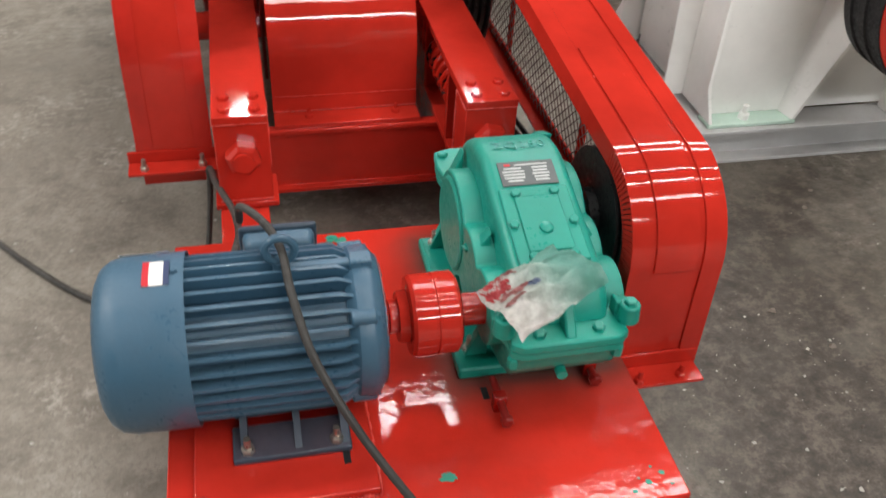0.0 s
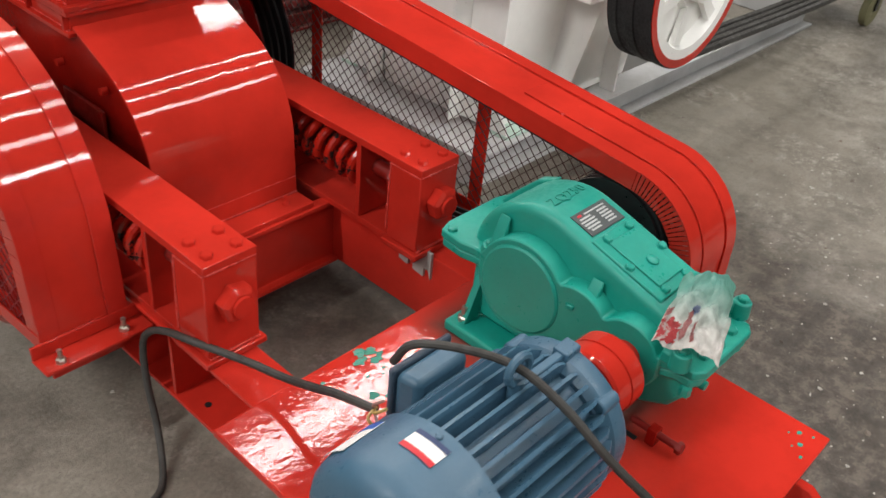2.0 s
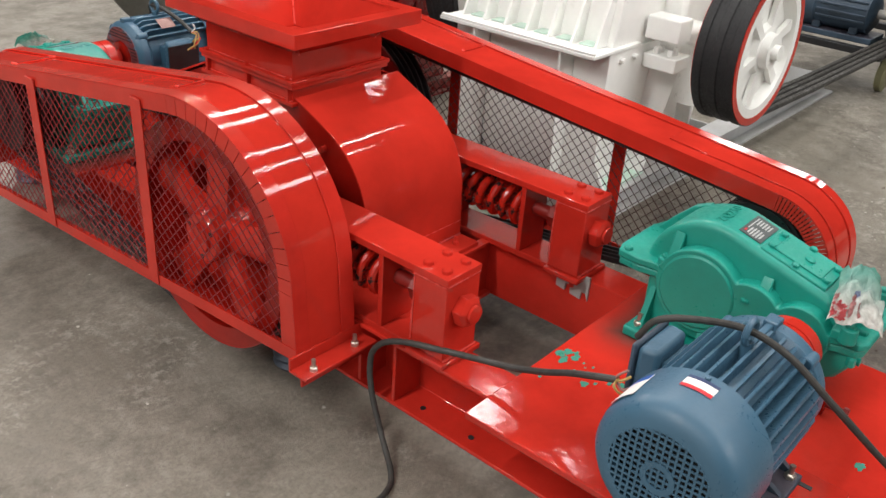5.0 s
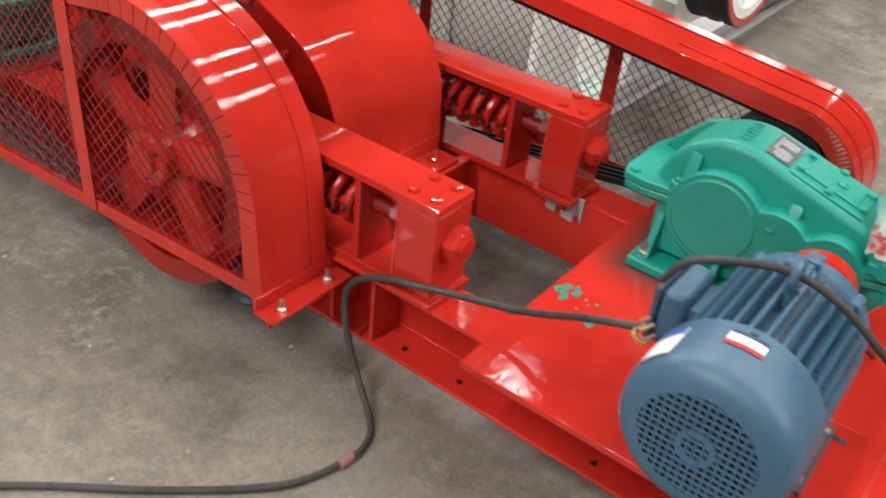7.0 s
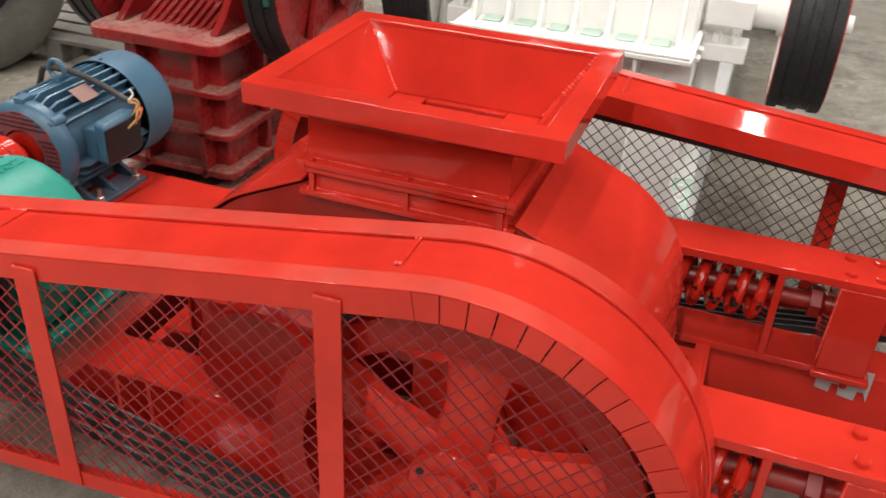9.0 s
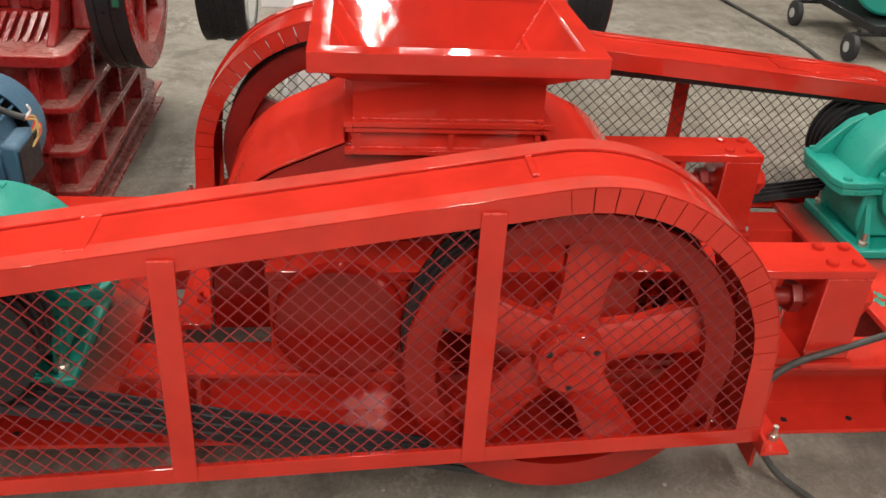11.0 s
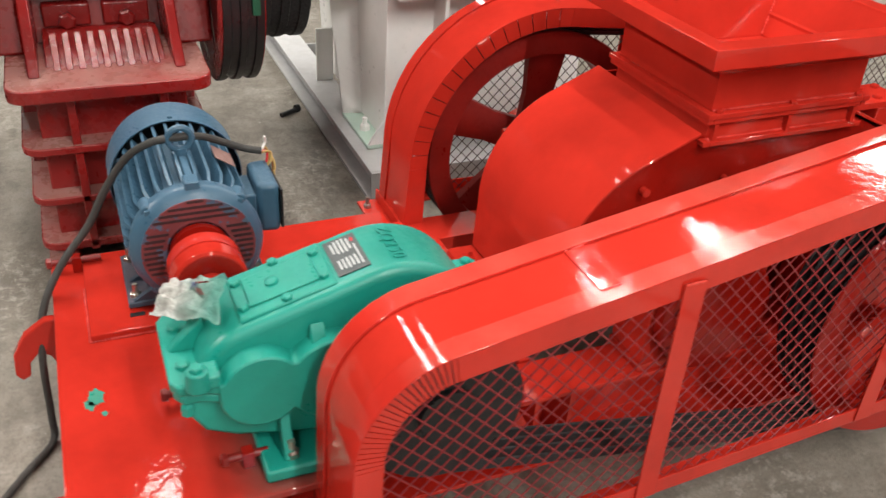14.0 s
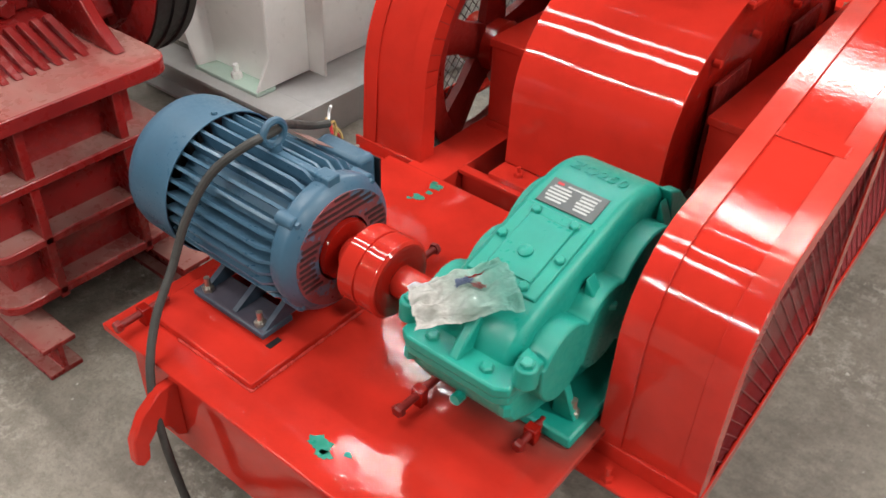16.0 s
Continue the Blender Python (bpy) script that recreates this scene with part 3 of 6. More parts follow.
casing = thing("roll_casing", (0, 0.21, 0.31), "glossy red rounded steel casing over the two crushing rolls", "crusher casing")
outline = [(-0.288, 0.3265), *arc(ROLL_Y[0], ROLL_Z, CASE_R, 180, 114, 24), (0.003, 0.768), (0.417, 0.768), *arc(ROLL_Y[1], ROLL_Z, CASE_R, 66, 0, 24), (0.708, 0.3265)]
half = len(outline) // 2
part("shell", ribbon(B(), outline[:half], -0.195, 0.205, 0.006), RED, casing, bevel=0.0015, smooth=40)
part("shell", ribbon(B(), outline[half:], -0.195, 0.205, 0.006), RED, casing, bevel=0.0015, smooth=40)
for x in (-0.186, 0.19):
    inner = [(p[0] * 0.985 + 0.0032, p[1] - 0.012) for p in outline]
    part("side_plate", prism(B(), [*inner, (0.70, 0.312), (-0.28, 0.312)], "x", x, x + 0.008), RED_DULL_SHADED, casing)
for x0, y0, y1 in ((-0.195, -0.36, -0.288), (-0.195, 0.708, 0.775)):
    part("foot_flange", box(B(), x0, 0.205, y0, y1, 0.3125, 0.326), RED, casing, bevel=0.002)
    bolts(casing, [(bx, (y0 + y1) / 2, 0.326) for bx in (-0.10, 0.14)], 0.011, 0.012, stud=0.014)
part("weld_bead", weld(B(), [(-0.193, -0.291, 0.329), (0.203, -0.291, 0.329)], 0.0035), WELD, casing)
part("weld_bead", weld(B(), [(-0.193, -0.286, 0.372), (0.203, -0.286, 0.372)], 0.0018), WELD, casing)
for ry in ROLL_Y:
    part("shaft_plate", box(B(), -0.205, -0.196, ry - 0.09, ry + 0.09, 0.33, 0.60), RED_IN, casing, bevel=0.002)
    for bx in (-0.1, 0.1):
        part("pin", rod(B(), (-0.206, ry + bx, 0.655), (-0.19, ry + bx, 0.655), 0.009, seg=10), RED, casing)

hopper = thing("feed_hopper", (-0.02, 0.21, 0.74), "glossy red square feed hopper, open, with a flat rim", "hopper")
X0, X1, Y0, Y1, ZT = -0.266, 0.209, -0.081, 0.484, 0.968
NX0, NX1, NY0, NY1 = -0.19, 0.15, 0.02, 0.40


def loop(x0, x1, y0, y1, z):
    return [(x0, y0, z), (x1, y0, z), (x1, y1, z), (x0, y1, z)]


def skin(bm, loops):
    rows = [[bm.verts.new(p) for p in lp] for lp in loops]
    for a, b in zip(rows, rows[1:]):
        for i in range(4):
            j = (i + 1) % 4
            bm.faces.new((a[i], a[j], b[j], b[i]))
    return bm


bm = skin(B(), [loop(X0 + 0.01, X1 - 0.01, Y0 + 0.01, Y1 - 0.01, ZT - 0.04), loop(X0, X1, Y0, Y1, ZT - 0.04), loop(X0, X1, Y0, Y1, ZT),
                loop(X0 + 0.042, X1 - 0.042, Y0 + 0.042, Y1 - 0.042, ZT), loop(X0 + 0.046, X1 - 0.046, Y0 + 0.046, Y1 - 0.046, ZT - 0.008)])
part("rim", bm, RED, hopper, bevel=0.002)
IN0 = loop(X0 + 0.045, X1 - 0.045, Y0 + 0.045, Y1 - 0.045, ZT - 0.006)
IN1 = loop(-0.145, 0.106, 0.044, 0.356, 0.846)
bm = skin(B(), [IN0, IN1, loop(-0.145, 0.106, 0.044, 0.356, 0.745)])
part("chute", bm, RED, hopper, smooth=8)
part("chute_back", skin(B(), [loop(X0 + 0.012, X1 - 0.012, Y0 + 0.012, Y1 - 0.012, ZT - 0.038), loop(NX0, NX1, NY0, NY1, 0.888), loop(NX0, NX1, NY0, NY1, 0.812)]), RED, hopper)
for i in range(4):
    part("weld_bead", weld(B(), [IN0[i], IN1[i]], 0.0048), WELD, hopper)
for x0, x1, y0, y1 in ((-0.145, 0.106, 0.044, 0.115), (-0.145, 0.106, 0.285, 0.356), (-0.145, -0.11, 0.115, 0.285), (0.088, 0.106, 0.115, 0.285)):
    part("throat_bar", box(B(), x0 + 0.001, x1 - 0.001, y0 + 0.001, y1 - 0.001, 0.832, 0.843), RED, hopper, bevel=0.0015)
part("grate_bar", box(B(), 0.0665, 0.074, 0.116, 0.284, 0.832, 0.841), RED, hopper, bevel=0.001)
for z0, z1, g in ((0.800, 0.812, 0.018), (0.788, 0.799, 0.014), (0.741, 0.752, 0.016)):
    bm = box(B(), NX0 - g, NX1 + g, NY0 - g, NY0, z0, z1)
    box(bm, NX0 - g, NX1 + g, NY1, NY1 + g, z0, z1)
    box(bm, NX0 - g, NX0, NY0, NY1, z0, z1)
    box(bm, NX1, NX1 + g, NY0, NY1, z0, z1)
    part("neck_flange", bm, RED, hopper, bevel=0.0015)
bm = skin(B(), [loop(NX0, NX1, NY0, NY1, 0.788), loop(NX0 - 0.002, NX1 + 0.002, NY0 - 0.002, NY1 + 0.002, 0.742)])
part("neck", bm, RED, hopper)
for ry in (NY0 + 0.01, 0.205, NY1 - 0.01):
    part("neck_rib", box(B(), NX0 - 0.014, NX0, ry - 0.005, ry + 0.005, 0.752, 0.787), RED, hopper)
bolts(hopper, [(NX0 - 0.011, ry, 0.812) for ry in (0.03, 0.205, 0.39)], 0.008, 0.007)
for wy in (NY0, NY1):
    part("weld_bead", weld(B(), [(NX0 - 0.012, wy, 0.753), (NX1, wy, 0.753)], 0.003), WELD, hopper)
part("weld_bead", weld(B(), [(NX0 - 0.003, NY0, 0.753), (NX0 - 0.003, NY1, 0.753)], 0.003), WELD, hopper)
part("weld_bead", weld(B(), [(NX0 - 0.003, NY0, 0.814), (NX0 - 0.003, NY1, 0.814)], 0.003), WELD, hopper)


# ---------------------------------------------------------------- spring arms
def spring_arm(x0, x1):
    xm = (x0 + x1) / 2
    arm = thing("tension_arm", (xm, -0.2, 0.306), "red steel bearing arm with a coil spring and hexagon nut", "tension arm", "tension arms")
    part("top_bar", box(B(), x0, x1, -0.692, 0.57, 0.532, 0.552), RED, arm, bevel=0.002)
    part("bottom_bar", box(B(), x0 + 0.005, x1 - 0.005, -0.692, 0.57, 0.3065, 0.325), RED, arm, bevel=0.002)
    part("head_block", box(B(), x0, x1, -0.69, -0.588, 0.325, 0.532), RED, arm, bevel=0.003)
    part("head_foot", box(B(), x0 - 0.012, x1 + 0.012, -0.70, -0.58, 0.3062, 0.322), RED, arm, bevel=0.003)
    part("weld_bead", weld(B(), [(x0 - 0.001, -0.69, 0.531), (x0 - 0.001, -0.59, 0.531)], 0.003), WELD, arm)
    part("weld_bead", weld(B(), [(x0, -0.692, 0.326), (x1, -0.692, 0.326)], 0.004), WELD, arm)
    for wx in (x0 - 0.001, x1 + 0.001):
        part("weld_bead", weld(B(), [(wx, -0.591, 0.533), (wx, -0.585, 0.345)], 0.003), WELD, arm)
    part("weld_bead", weld(B(), [(x0 + 0.002, -0.692, 0.5325), (x1 - 0.002, -0.692, 0.5325)], 0.003), WELD, arm)
    for bx in (xm - 0.035, xm, xm + 0.035):
        part("stud", rod(B(), (bx, -0.66, 0.306), (bx, -0.66, 0.272), 0.008, seg=10), RED, arm)
    part("spring_plate", box(B(), x0 + 0.004, x1 - 0.004, -0.482, -0.466, 0.325, 0.532), RED, arm, bevel=0.002)
    part("draw_rod", rod(B(), (xm, -0.60, 0.452), (xm, -0.2, 0.452), 0.02, seg=20), RED_IN, arm)
    part("rod_nut", hexa(B(), (xm, -0.545, 0.452), 0.036, 0.03, "-y"), RED_IN, arm)
    part("adjusting_nut", hexa(B(), (xm, -0.69, 0.452), 0.042, 0.036, "-y"), RED, arm, bevel=0.002)
    part("rod_end", rod(B(), (xm, -0.725, 0.452), (xm, -0.733, 0.452), 0.024, seg=24), RED, arm)
    line, turns = [], 6.0
    for i in range(int(turns * 20) + 1):
        a = i / 20 * math.tau
        line.append(Vector((xm + 0.052 * math.cos(a), -0.462 + 0.26 * i / (turns * 20), 0.445 + 0.052 * math.sin(a))))
    part("coil_spring", tube(B(), line, 0.013, 10), SPRING, arm)
    part("bearing_block", box(B(), x0 + 0.004, x1 - 0.004, -0.19, 0.13, 0.325, 0.532), RED, arm, bevel=0.004)
    part("bearing_block", box(B(), x0 + 0.004, x1 - 0.004, 0.29, 0.565, 0.325, 0.532), RED, arm, bevel=0.004)
    if x0 < 0:
        part("bearing_housing", lathe(B(), [(x0 + 0.003, 0.132), (x0 - 0.024, 0.132), (x0 - 0.030, 0.126), (x0 - 0.030, 0.0)], (0, 0.425, 0.442), "x", 48), RED_DULL_SHADED, arm, "round bearing housing in the darker, shaded red")
    bolts(arm, [(x, y, 0.552) for x in (xm - 0.034, xm + 0.034) for y in (-0.606, -0.664)], 0.0135, 0.0105)
    return arm


arm_left = spring_arm(-0.342, -0.218)
arm_right = spring_arm(0.244, 0.371)
shim = thing("steel_shim", (0.3, -0.62, 0.2), "bare slotted steel shim hanging under the arm", "shim")
part("slotted_sheet", prism(B(), [(-0.715, 0.318), (-0.605, 0.318), (-0.605, 0.252), (-0.635, 0.247), (-0.638, 0.272), (-0.652, 0.272), (-0.655, 0.244), (-0.69, 0.239), (-0.692, 0.265), (-0.706, 0.265), (-0.715, 0.242)], "x", 0.2775, 0.2845), BARE, shim)


# ---------------------------------------------------------------- belt guards, pulleys, belts
def guard_line(yb, zb, rb, yn, zn, rn, foot_b, foot_n, n=30, k=30):
    """The outline of a guard in y and z, from the foot by the large wheel over the top to the foot at the nose."""
    d = Vector((yn - yb, zn - zb))
    a = math.degrees(math.atan2(d.y, d.x) + math.acos((rb - rn) / d.length))
    return [(yb - rb - 0.012, foot_b), *arc(yb, zb, rb, 180, a, n), *arc(yn, zn, rn, a, 0, k), (yn + rn + 0.006, foot_n)], a


def clip_wire(poly, p, d):
    """Where the line p + t d runs inside a convex outline."""
    hits = []
    for a, b in zip(poly, poly[1:] + poly[:1]):
        e = (b[0] - a[0], b[1] - a[1])
        den = d[0] * e[1] - d[1] * e[0]
        if abs(den) < 1e-9:
            continue
        t = ((a[0] - p[0]) * e[1] - (a[1] - p[1]) * e[0]) / den
        u = ((a[0] - p[0]) * d[1] - (a[1] - p[1]) * d[0]) / den
        if 0 <= u < 1:
            hits.append(t)
    return (min(hits), max(hits)) if len(hits) > 1 else None


# the guards stand a little askew, their noses further out
def skew(lean, shift):
    return Matrix(((1, -lean, 0, shift), (0, 1, 0, 0), (0, 0, 1, 0), (0, 0, 0, 1)))


def belt_guard(end, yb, posts, joints, label, yn=1.085, zn=0.505, rn=0.18):
    """end = 1: on the side of negative x with its nose at positive y; end = -1: turned half round."""
    turn = HALF_TURN @ skew(0.022, -0.021) if end < 0 else skew(0.030, -0.002)

    def q(bm):
        bmesh.ops.transform(bm, matrix=turn, verts=bm.verts)
        return bm
    zb, rb, xo, xi = 0.463, 0.385, -0.56, -0.375
    line, a = guard_line(yb, zb, rb, yn, zn, rn, 0.283, 0.25)
    base = (end * -0.49, end * yb, 0.27)
    g = thing("belt_guard", base, label, "belt guard", "belt guards")
    part("cover_sheet", q(ribbon(B(), line, xo, xi, 0.004)), RED_SHEET, g, bevel=0.001, smooth=30)
    proud = [(y, z + 0.0005) for y, z in line]
    for x0, x1, rise in ((xi - 0.042, xi + 0.004, 0.005 if end > 0 else 0.002), (xo - 0.004, xo + 0.040, 0.002 if end > 0 else 0.005)):
        bm = ribbon(B(), proud, x0, x1, rise, inward=-1)
        if x0 < xo and end < 0:
            # the strip on the mesh side falls off a little towards its outer edge
            bmesh.ops.transform(bm, matrix=Matrix(((1, 0, 0, 0), (0, 1, 0, 0), (0.07, 0, 1, -0.07 * x1), (0, 0, 0, 1))), verts=bm.verts)
        part("edge_strip", q(bm), STRIP if end > 0 else RED_SHEET, g, bevel=0.001, smooth=30)
    if end < 0:
        lap_line = [(0.787, clip_wire(line, (0.787, 0), (0, 1))[1]), *[p for p in line[:-1] if p[0] > 0.80]]
        part("lap_sheet", q(ribbon(B(), [(y, z + 0.0005) for y, z in lap_line], xo + 0.052, xi - 0.046, 0.0045, inward=-1)), RED, g, bevel=0.001, smooth=30)
    w = 0.046
    inner, _ = guard_line(yb, zb, rb - w, yn, zn, rn - w, 0.283, 0.25, 16, 24)
    outer, _ = guard_line(yb, zb, rb, yn, zn, rn, 0.283, 0.25, 16, 24)
    inner[0], inner[-1] = (inner[0][0] + 0.006, 0.283), (inner[-1][0], 0.25)

    def tabs(x, t, only_big=False):
        bm = B()
        segs = list(zip(outer, outer[1:], inner, inner[1:]))
        for i, (p, p2, r, r2) in enumerate(segs):
            gap = 0.0 if i in (0, 17, len(segs) - 1) else 0.0024 / math.dist(p, p2)
            f0, f1 = gap * 0.5, 1 - gap * 0.5
            mixp = lambda u, v, f: (u[0] + (v[0] - u[0]) * f, u[1] + (v[1] - u[1]) * f)
            prism(bm, [mixp(p, p2, f0), mixp(p, p2, f1), mixp(r, r2, f1), mixp(r, r2, f0)], "x", x, x + t)
        return bm
    part("front_band", q(tabs(xo - 0.003, 0.003)), RED, g)
    part("back_band", q(tabs(xi, 0.003)), RED, g)
    bot = [(line[0][0], 0.283), (line[-1][0], 0.222)]
    low = [(bot[0][0], 0.283), (bot[0][0], 0.318), (bot[1][0], 0.258), (bot[1][0], 0.222)]
    part("bottom_rail", q(prism(B(), low, "x", xo - 0.005, xo - 0.0005)), RED, g, bevel=0.001)
    part("bottom_ledge", q(prism(B(), [(bot[0][0], 0.283), (bot[0][0], 0.287), (bot[1][0], 0.226), (bot[1][0], 0.222)], "x", xo - 0.0005, xo + 0.04)), RED, g)

    def top_z(y):
        hits = clip_wire(line, (y, 0), (0, 1))
        return hits[1]

    def bot_z(y):
        f = (y - bot[0][0]) / (bot[1][0] - bot[0][0])
        return 0.283 + (0.222 - 0.283) * f
    for py in posts:
        part("post", q(box(B(), xo - 0.009, xo - 0.0052, py - 0.022, py + 0.022, bot_z(py) + 0.004, top_z(py) - 0.02)), RED, g, bevel=0.001)
        part("weld_bead", q(weld(B(), [(xo - 0.008, py - 0.02, top_z(py) - 0.021), (xo - 0.008, py + 0.02, top_z(py) - 0.021)], 0.003)), WELD, g)
    # diamond mesh
    hole = inner
    bm = B()
    for sy in (1, -1):
        d = Vector((1, sy * 1.02)).normalized()
        nrm = Vector((-d.y, d.x))
        centre = Vector(((yb + yn) / 2, 0.5))
        for k in range(-85, 86):
            p = centre + nrm * (k * 0.0245)
            got = clip_wire(hole, p, d)
            if got and got[1] - got[0] > 0.02:
                u, v = p + d * (got[0] - 0.004), p + d * (got[1] + 0.004)
                o = nrm * 0.00095
                x = xo + (0.0005 if sy > 0 else 0.0022)
                prism(bm, [(u - o)[:], (v - o)[:], (v + o)[:], (u + o)[:]], "x", x, x + 0.0022)
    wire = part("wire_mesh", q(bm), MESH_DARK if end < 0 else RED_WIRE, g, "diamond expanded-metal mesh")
    tagged(wire, kind="stuff")
    # joints and feet
    for jy, jw, raised, lap in joints:
        z0, z1 = top_z(jy), top_z(jy + jw)
        part("joint_strap", q(ribbon(B(), [(jy, z0 + 0.0005), (jy + jw, z1 + 0.0005)], xo + lap, xi - 0.044, raised, inward=-1)), RED, g, bevel=0.001)
        part("weld_bead", q(weld(B(), [(xi - 0.044, jy, z0 + 0.003), (xi - 0.044, jy + jw, z1 + 0.003)], 0.0035)), WELD, g)
        part("weld_bead", q(weld(B(), [(xo + lap, jy, z0 + 0.003), (xo + lap, jy + jw, z1 + 0.003)], 0.0035)), WELD, g)
    yb0, yn1 = line[0][0], line[-1][0]
    bm = box(box(B(), -0.588, -0.345, yb0 - 0.060, yb0 + 0.002, 0.265, 0.2735), -0.588, -0.345, yb0 - 0.006, yb0 + 0.002, 0.2735, 0.305)
    part("foot_angle", q(bm), RED, g, bevel=0.002)
    part("foot_leg", q(box(B(), -0.556, -0.345, yb0 - 0.010, yb0 - 0.002, 0.207, 0.2648)), RED, g, bevel=0.002)
    bm = box(box(B(), -0.56, -0.352, yn1 - 0.002, yn1 + 0.058, 0.245, 0.2535), -0.56, -0.352, yn1 - 0.002, yn1 + 0.006, 0.2535, 0.29)
    part("foot_angle", q(bm), RED, g, bevel=0.002)
    for bx, by in ((-0.547, yb0 - 0.042), (-0.401, yb0 - 0.034), (-0.513, yn1 + 0.042), (-0.42, yn1 + 0.046)):
        at = Vector((bx, by, 0.2735 if by < yn1 else 0.2535))
        bolts(g, [turn @ at], 0.011, 0.012, stud=0.02, material=STEEL if by < yn1 else RED)
    return g


guard_b = belt_guard(1, -0.01, (0.17, 0.705), ((0.087, 0.012, 0.003, 0.064), (0.826, 0.036, 0.003, 0.024)), "red sheet-steel belt guard with diamond mesh side")
guard_a = belt_guard(-1, -0.43, (-0.085, 0.57), ((0.05, 0.012, 0.003, 0.044), (0.895, 0.006, 0.0045, 0.075)), "long red sheet-steel belt guard with diamond mesh side", 1.108, 0.502, 0.186)


def drive_wheels(end, yb):
    def q(bm):
        bmesh.ops.transform(bm, matrix=(HALF_TURN if end < 0 else Matrix()) @ Matrix.Translation((0.012, 0, 0)), verts=bm.verts)
        return bm
    zb, R, yn, zn, r = 0.463, 0.315, 1.085, 0.505, 0.135
    big = thing("large_pulley", (end * -0.48, end * yb, 0.463), "red cast-iron belt pulley with five spokes", "pulley", "belt pulleys")
    c = (0, yb, zb)
    grooves = [(-0.535, 0.262), (-0.535, R)]
    for k in range(4):
        g0 = -0.528 + k * 0.024
        grooves += [(g0, R), (g0 + 0.005, R - 0.016), (g0 + 0.013, R - 0.016), (g0 + 0.018, R)]
    grooves += [(-0.43, R), (-0.43, 0.262)]
    # the far wheel takes the darker red, its shade put into the colour
    part("rim", q(lathe(B(), [(-0.433, R + 0.003), (-0.429, R), (-0.429, 0.264), (-0.431, 0.258), (-0.535, 0.258), (-0.537, 0.264), (-0.537, R), (-0.533, R + 0.003)], c, "x", 72, caps=False)), RED_IN if end < 0 else RED_DULL_SHADED, big)
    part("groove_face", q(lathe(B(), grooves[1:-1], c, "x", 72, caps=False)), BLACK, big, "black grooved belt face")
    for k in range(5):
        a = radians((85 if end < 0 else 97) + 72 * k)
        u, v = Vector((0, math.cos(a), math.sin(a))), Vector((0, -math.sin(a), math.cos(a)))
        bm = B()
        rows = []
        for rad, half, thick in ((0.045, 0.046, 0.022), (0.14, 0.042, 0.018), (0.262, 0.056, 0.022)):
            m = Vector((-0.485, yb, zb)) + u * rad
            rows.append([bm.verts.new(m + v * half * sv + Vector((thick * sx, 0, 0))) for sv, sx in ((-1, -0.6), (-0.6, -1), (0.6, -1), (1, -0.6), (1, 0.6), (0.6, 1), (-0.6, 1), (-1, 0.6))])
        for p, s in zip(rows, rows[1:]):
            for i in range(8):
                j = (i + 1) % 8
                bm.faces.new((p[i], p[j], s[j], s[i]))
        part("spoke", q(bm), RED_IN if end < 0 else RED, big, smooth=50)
    hub = part("hub", q(lathe(B(), [(-0.545, 0.0), (-0.545, 0.064), (-0.538, 0.07), (-0.43, 0.072), (-0.42, 0.06), (-0.42, 0.0)], c, "x", 36)), RED, big)
    part("shaft", q(rod(B(), (-0.195, yb, zb), (-0.556, yb, zb), 0.04, seg=28)), RED, big)
    for k in range(3):
        a = k * math.tau / 3 + 0.5
        # black discs in place of the shade in the hub's holes
        part("hub_hole", q(rod(B(), (-0.5455, yb + 0.052 * math.cos(a), zb + 0.052 * math.sin(a)), (-0.547, yb + 0.052 * math.cos(a), zb + 0.052 * math.sin(a)), 0.007, seg=10)), BLACK, hub)
    small = thing("small_pulley", (end * -0.48, end * yn, zn), "black grooved drive pulley on the gearbox shaft", "pulley", "belt pulleys")
    bm = lathe(B(), [(-0.545, 0.0), (-0.545, 0.05), (-0.535, 0.052), (-0.535, r), *[(-0.528 + 0.024 * (k // 4) + (0, 0.005, 0.013, 0.018)[k % 4], r - (0, 0.014, 0.014, 0)[k % 4]) for k in range(16)],
                     (-0.43, r), (-0.43, 0.05), (-0.41, 0.05), (-0.41, 0.0)], (0, yn, zn), "x", 48)
    part("grooved_wheel", q(bm), BLACK, small)
    part("output_shaft", q(rod(B(), (-0.41, yn, zn), (-0.36, yn, zn), 0.028, seg=24)), BLACK, small)
    d = Vector((yn - yb, zn - zb))
    a = math.degrees(math.atan2(d.y, d.x) + math.acos((R - r) / d.length))
    b = math.degrees(math.atan2(d.y, d.x) - math.acos((R - r) / d.length))
    for k in range(4):
        x = -0.528 + k * 0.024 + 0.003
        belt = thing("drive_belt", (end * (x + 0.006), end * yb, zb - R), "black rubber V-belt running round both pulleys", "drive belt", "drive belts")
        lp = [*arc(yb, zb, R + 0.001, a, b + 360, 40), *arc(yn, zn, r + 0.007, b, a, 16)]
        li = [*arc(yb, zb, R - 0.010, a, b + 360, 40), *arc(yn, zn, r - 0.010, b, a, 16)]
        bm = B()
        rows = [(bm.verts.new((x, *o)), bm.verts.new((x + 0.012, *o)), bm.verts.new((x + 0.009, *i)), bm.verts.new((x + 0.003, *i))) for o, i in zip(lp, li)]
        for p, s in zip(rows, rows[1:] + rows[:1]):
            for i in range(4):
                j = (i + 1) % 4
                bm.faces.new((p[i], p[j], s[j], s[i]))
        part("loop", q(bm), RUBBER, belt)


drive_wheels(1, -0.01)
drive_wheels(-1, -0.43)

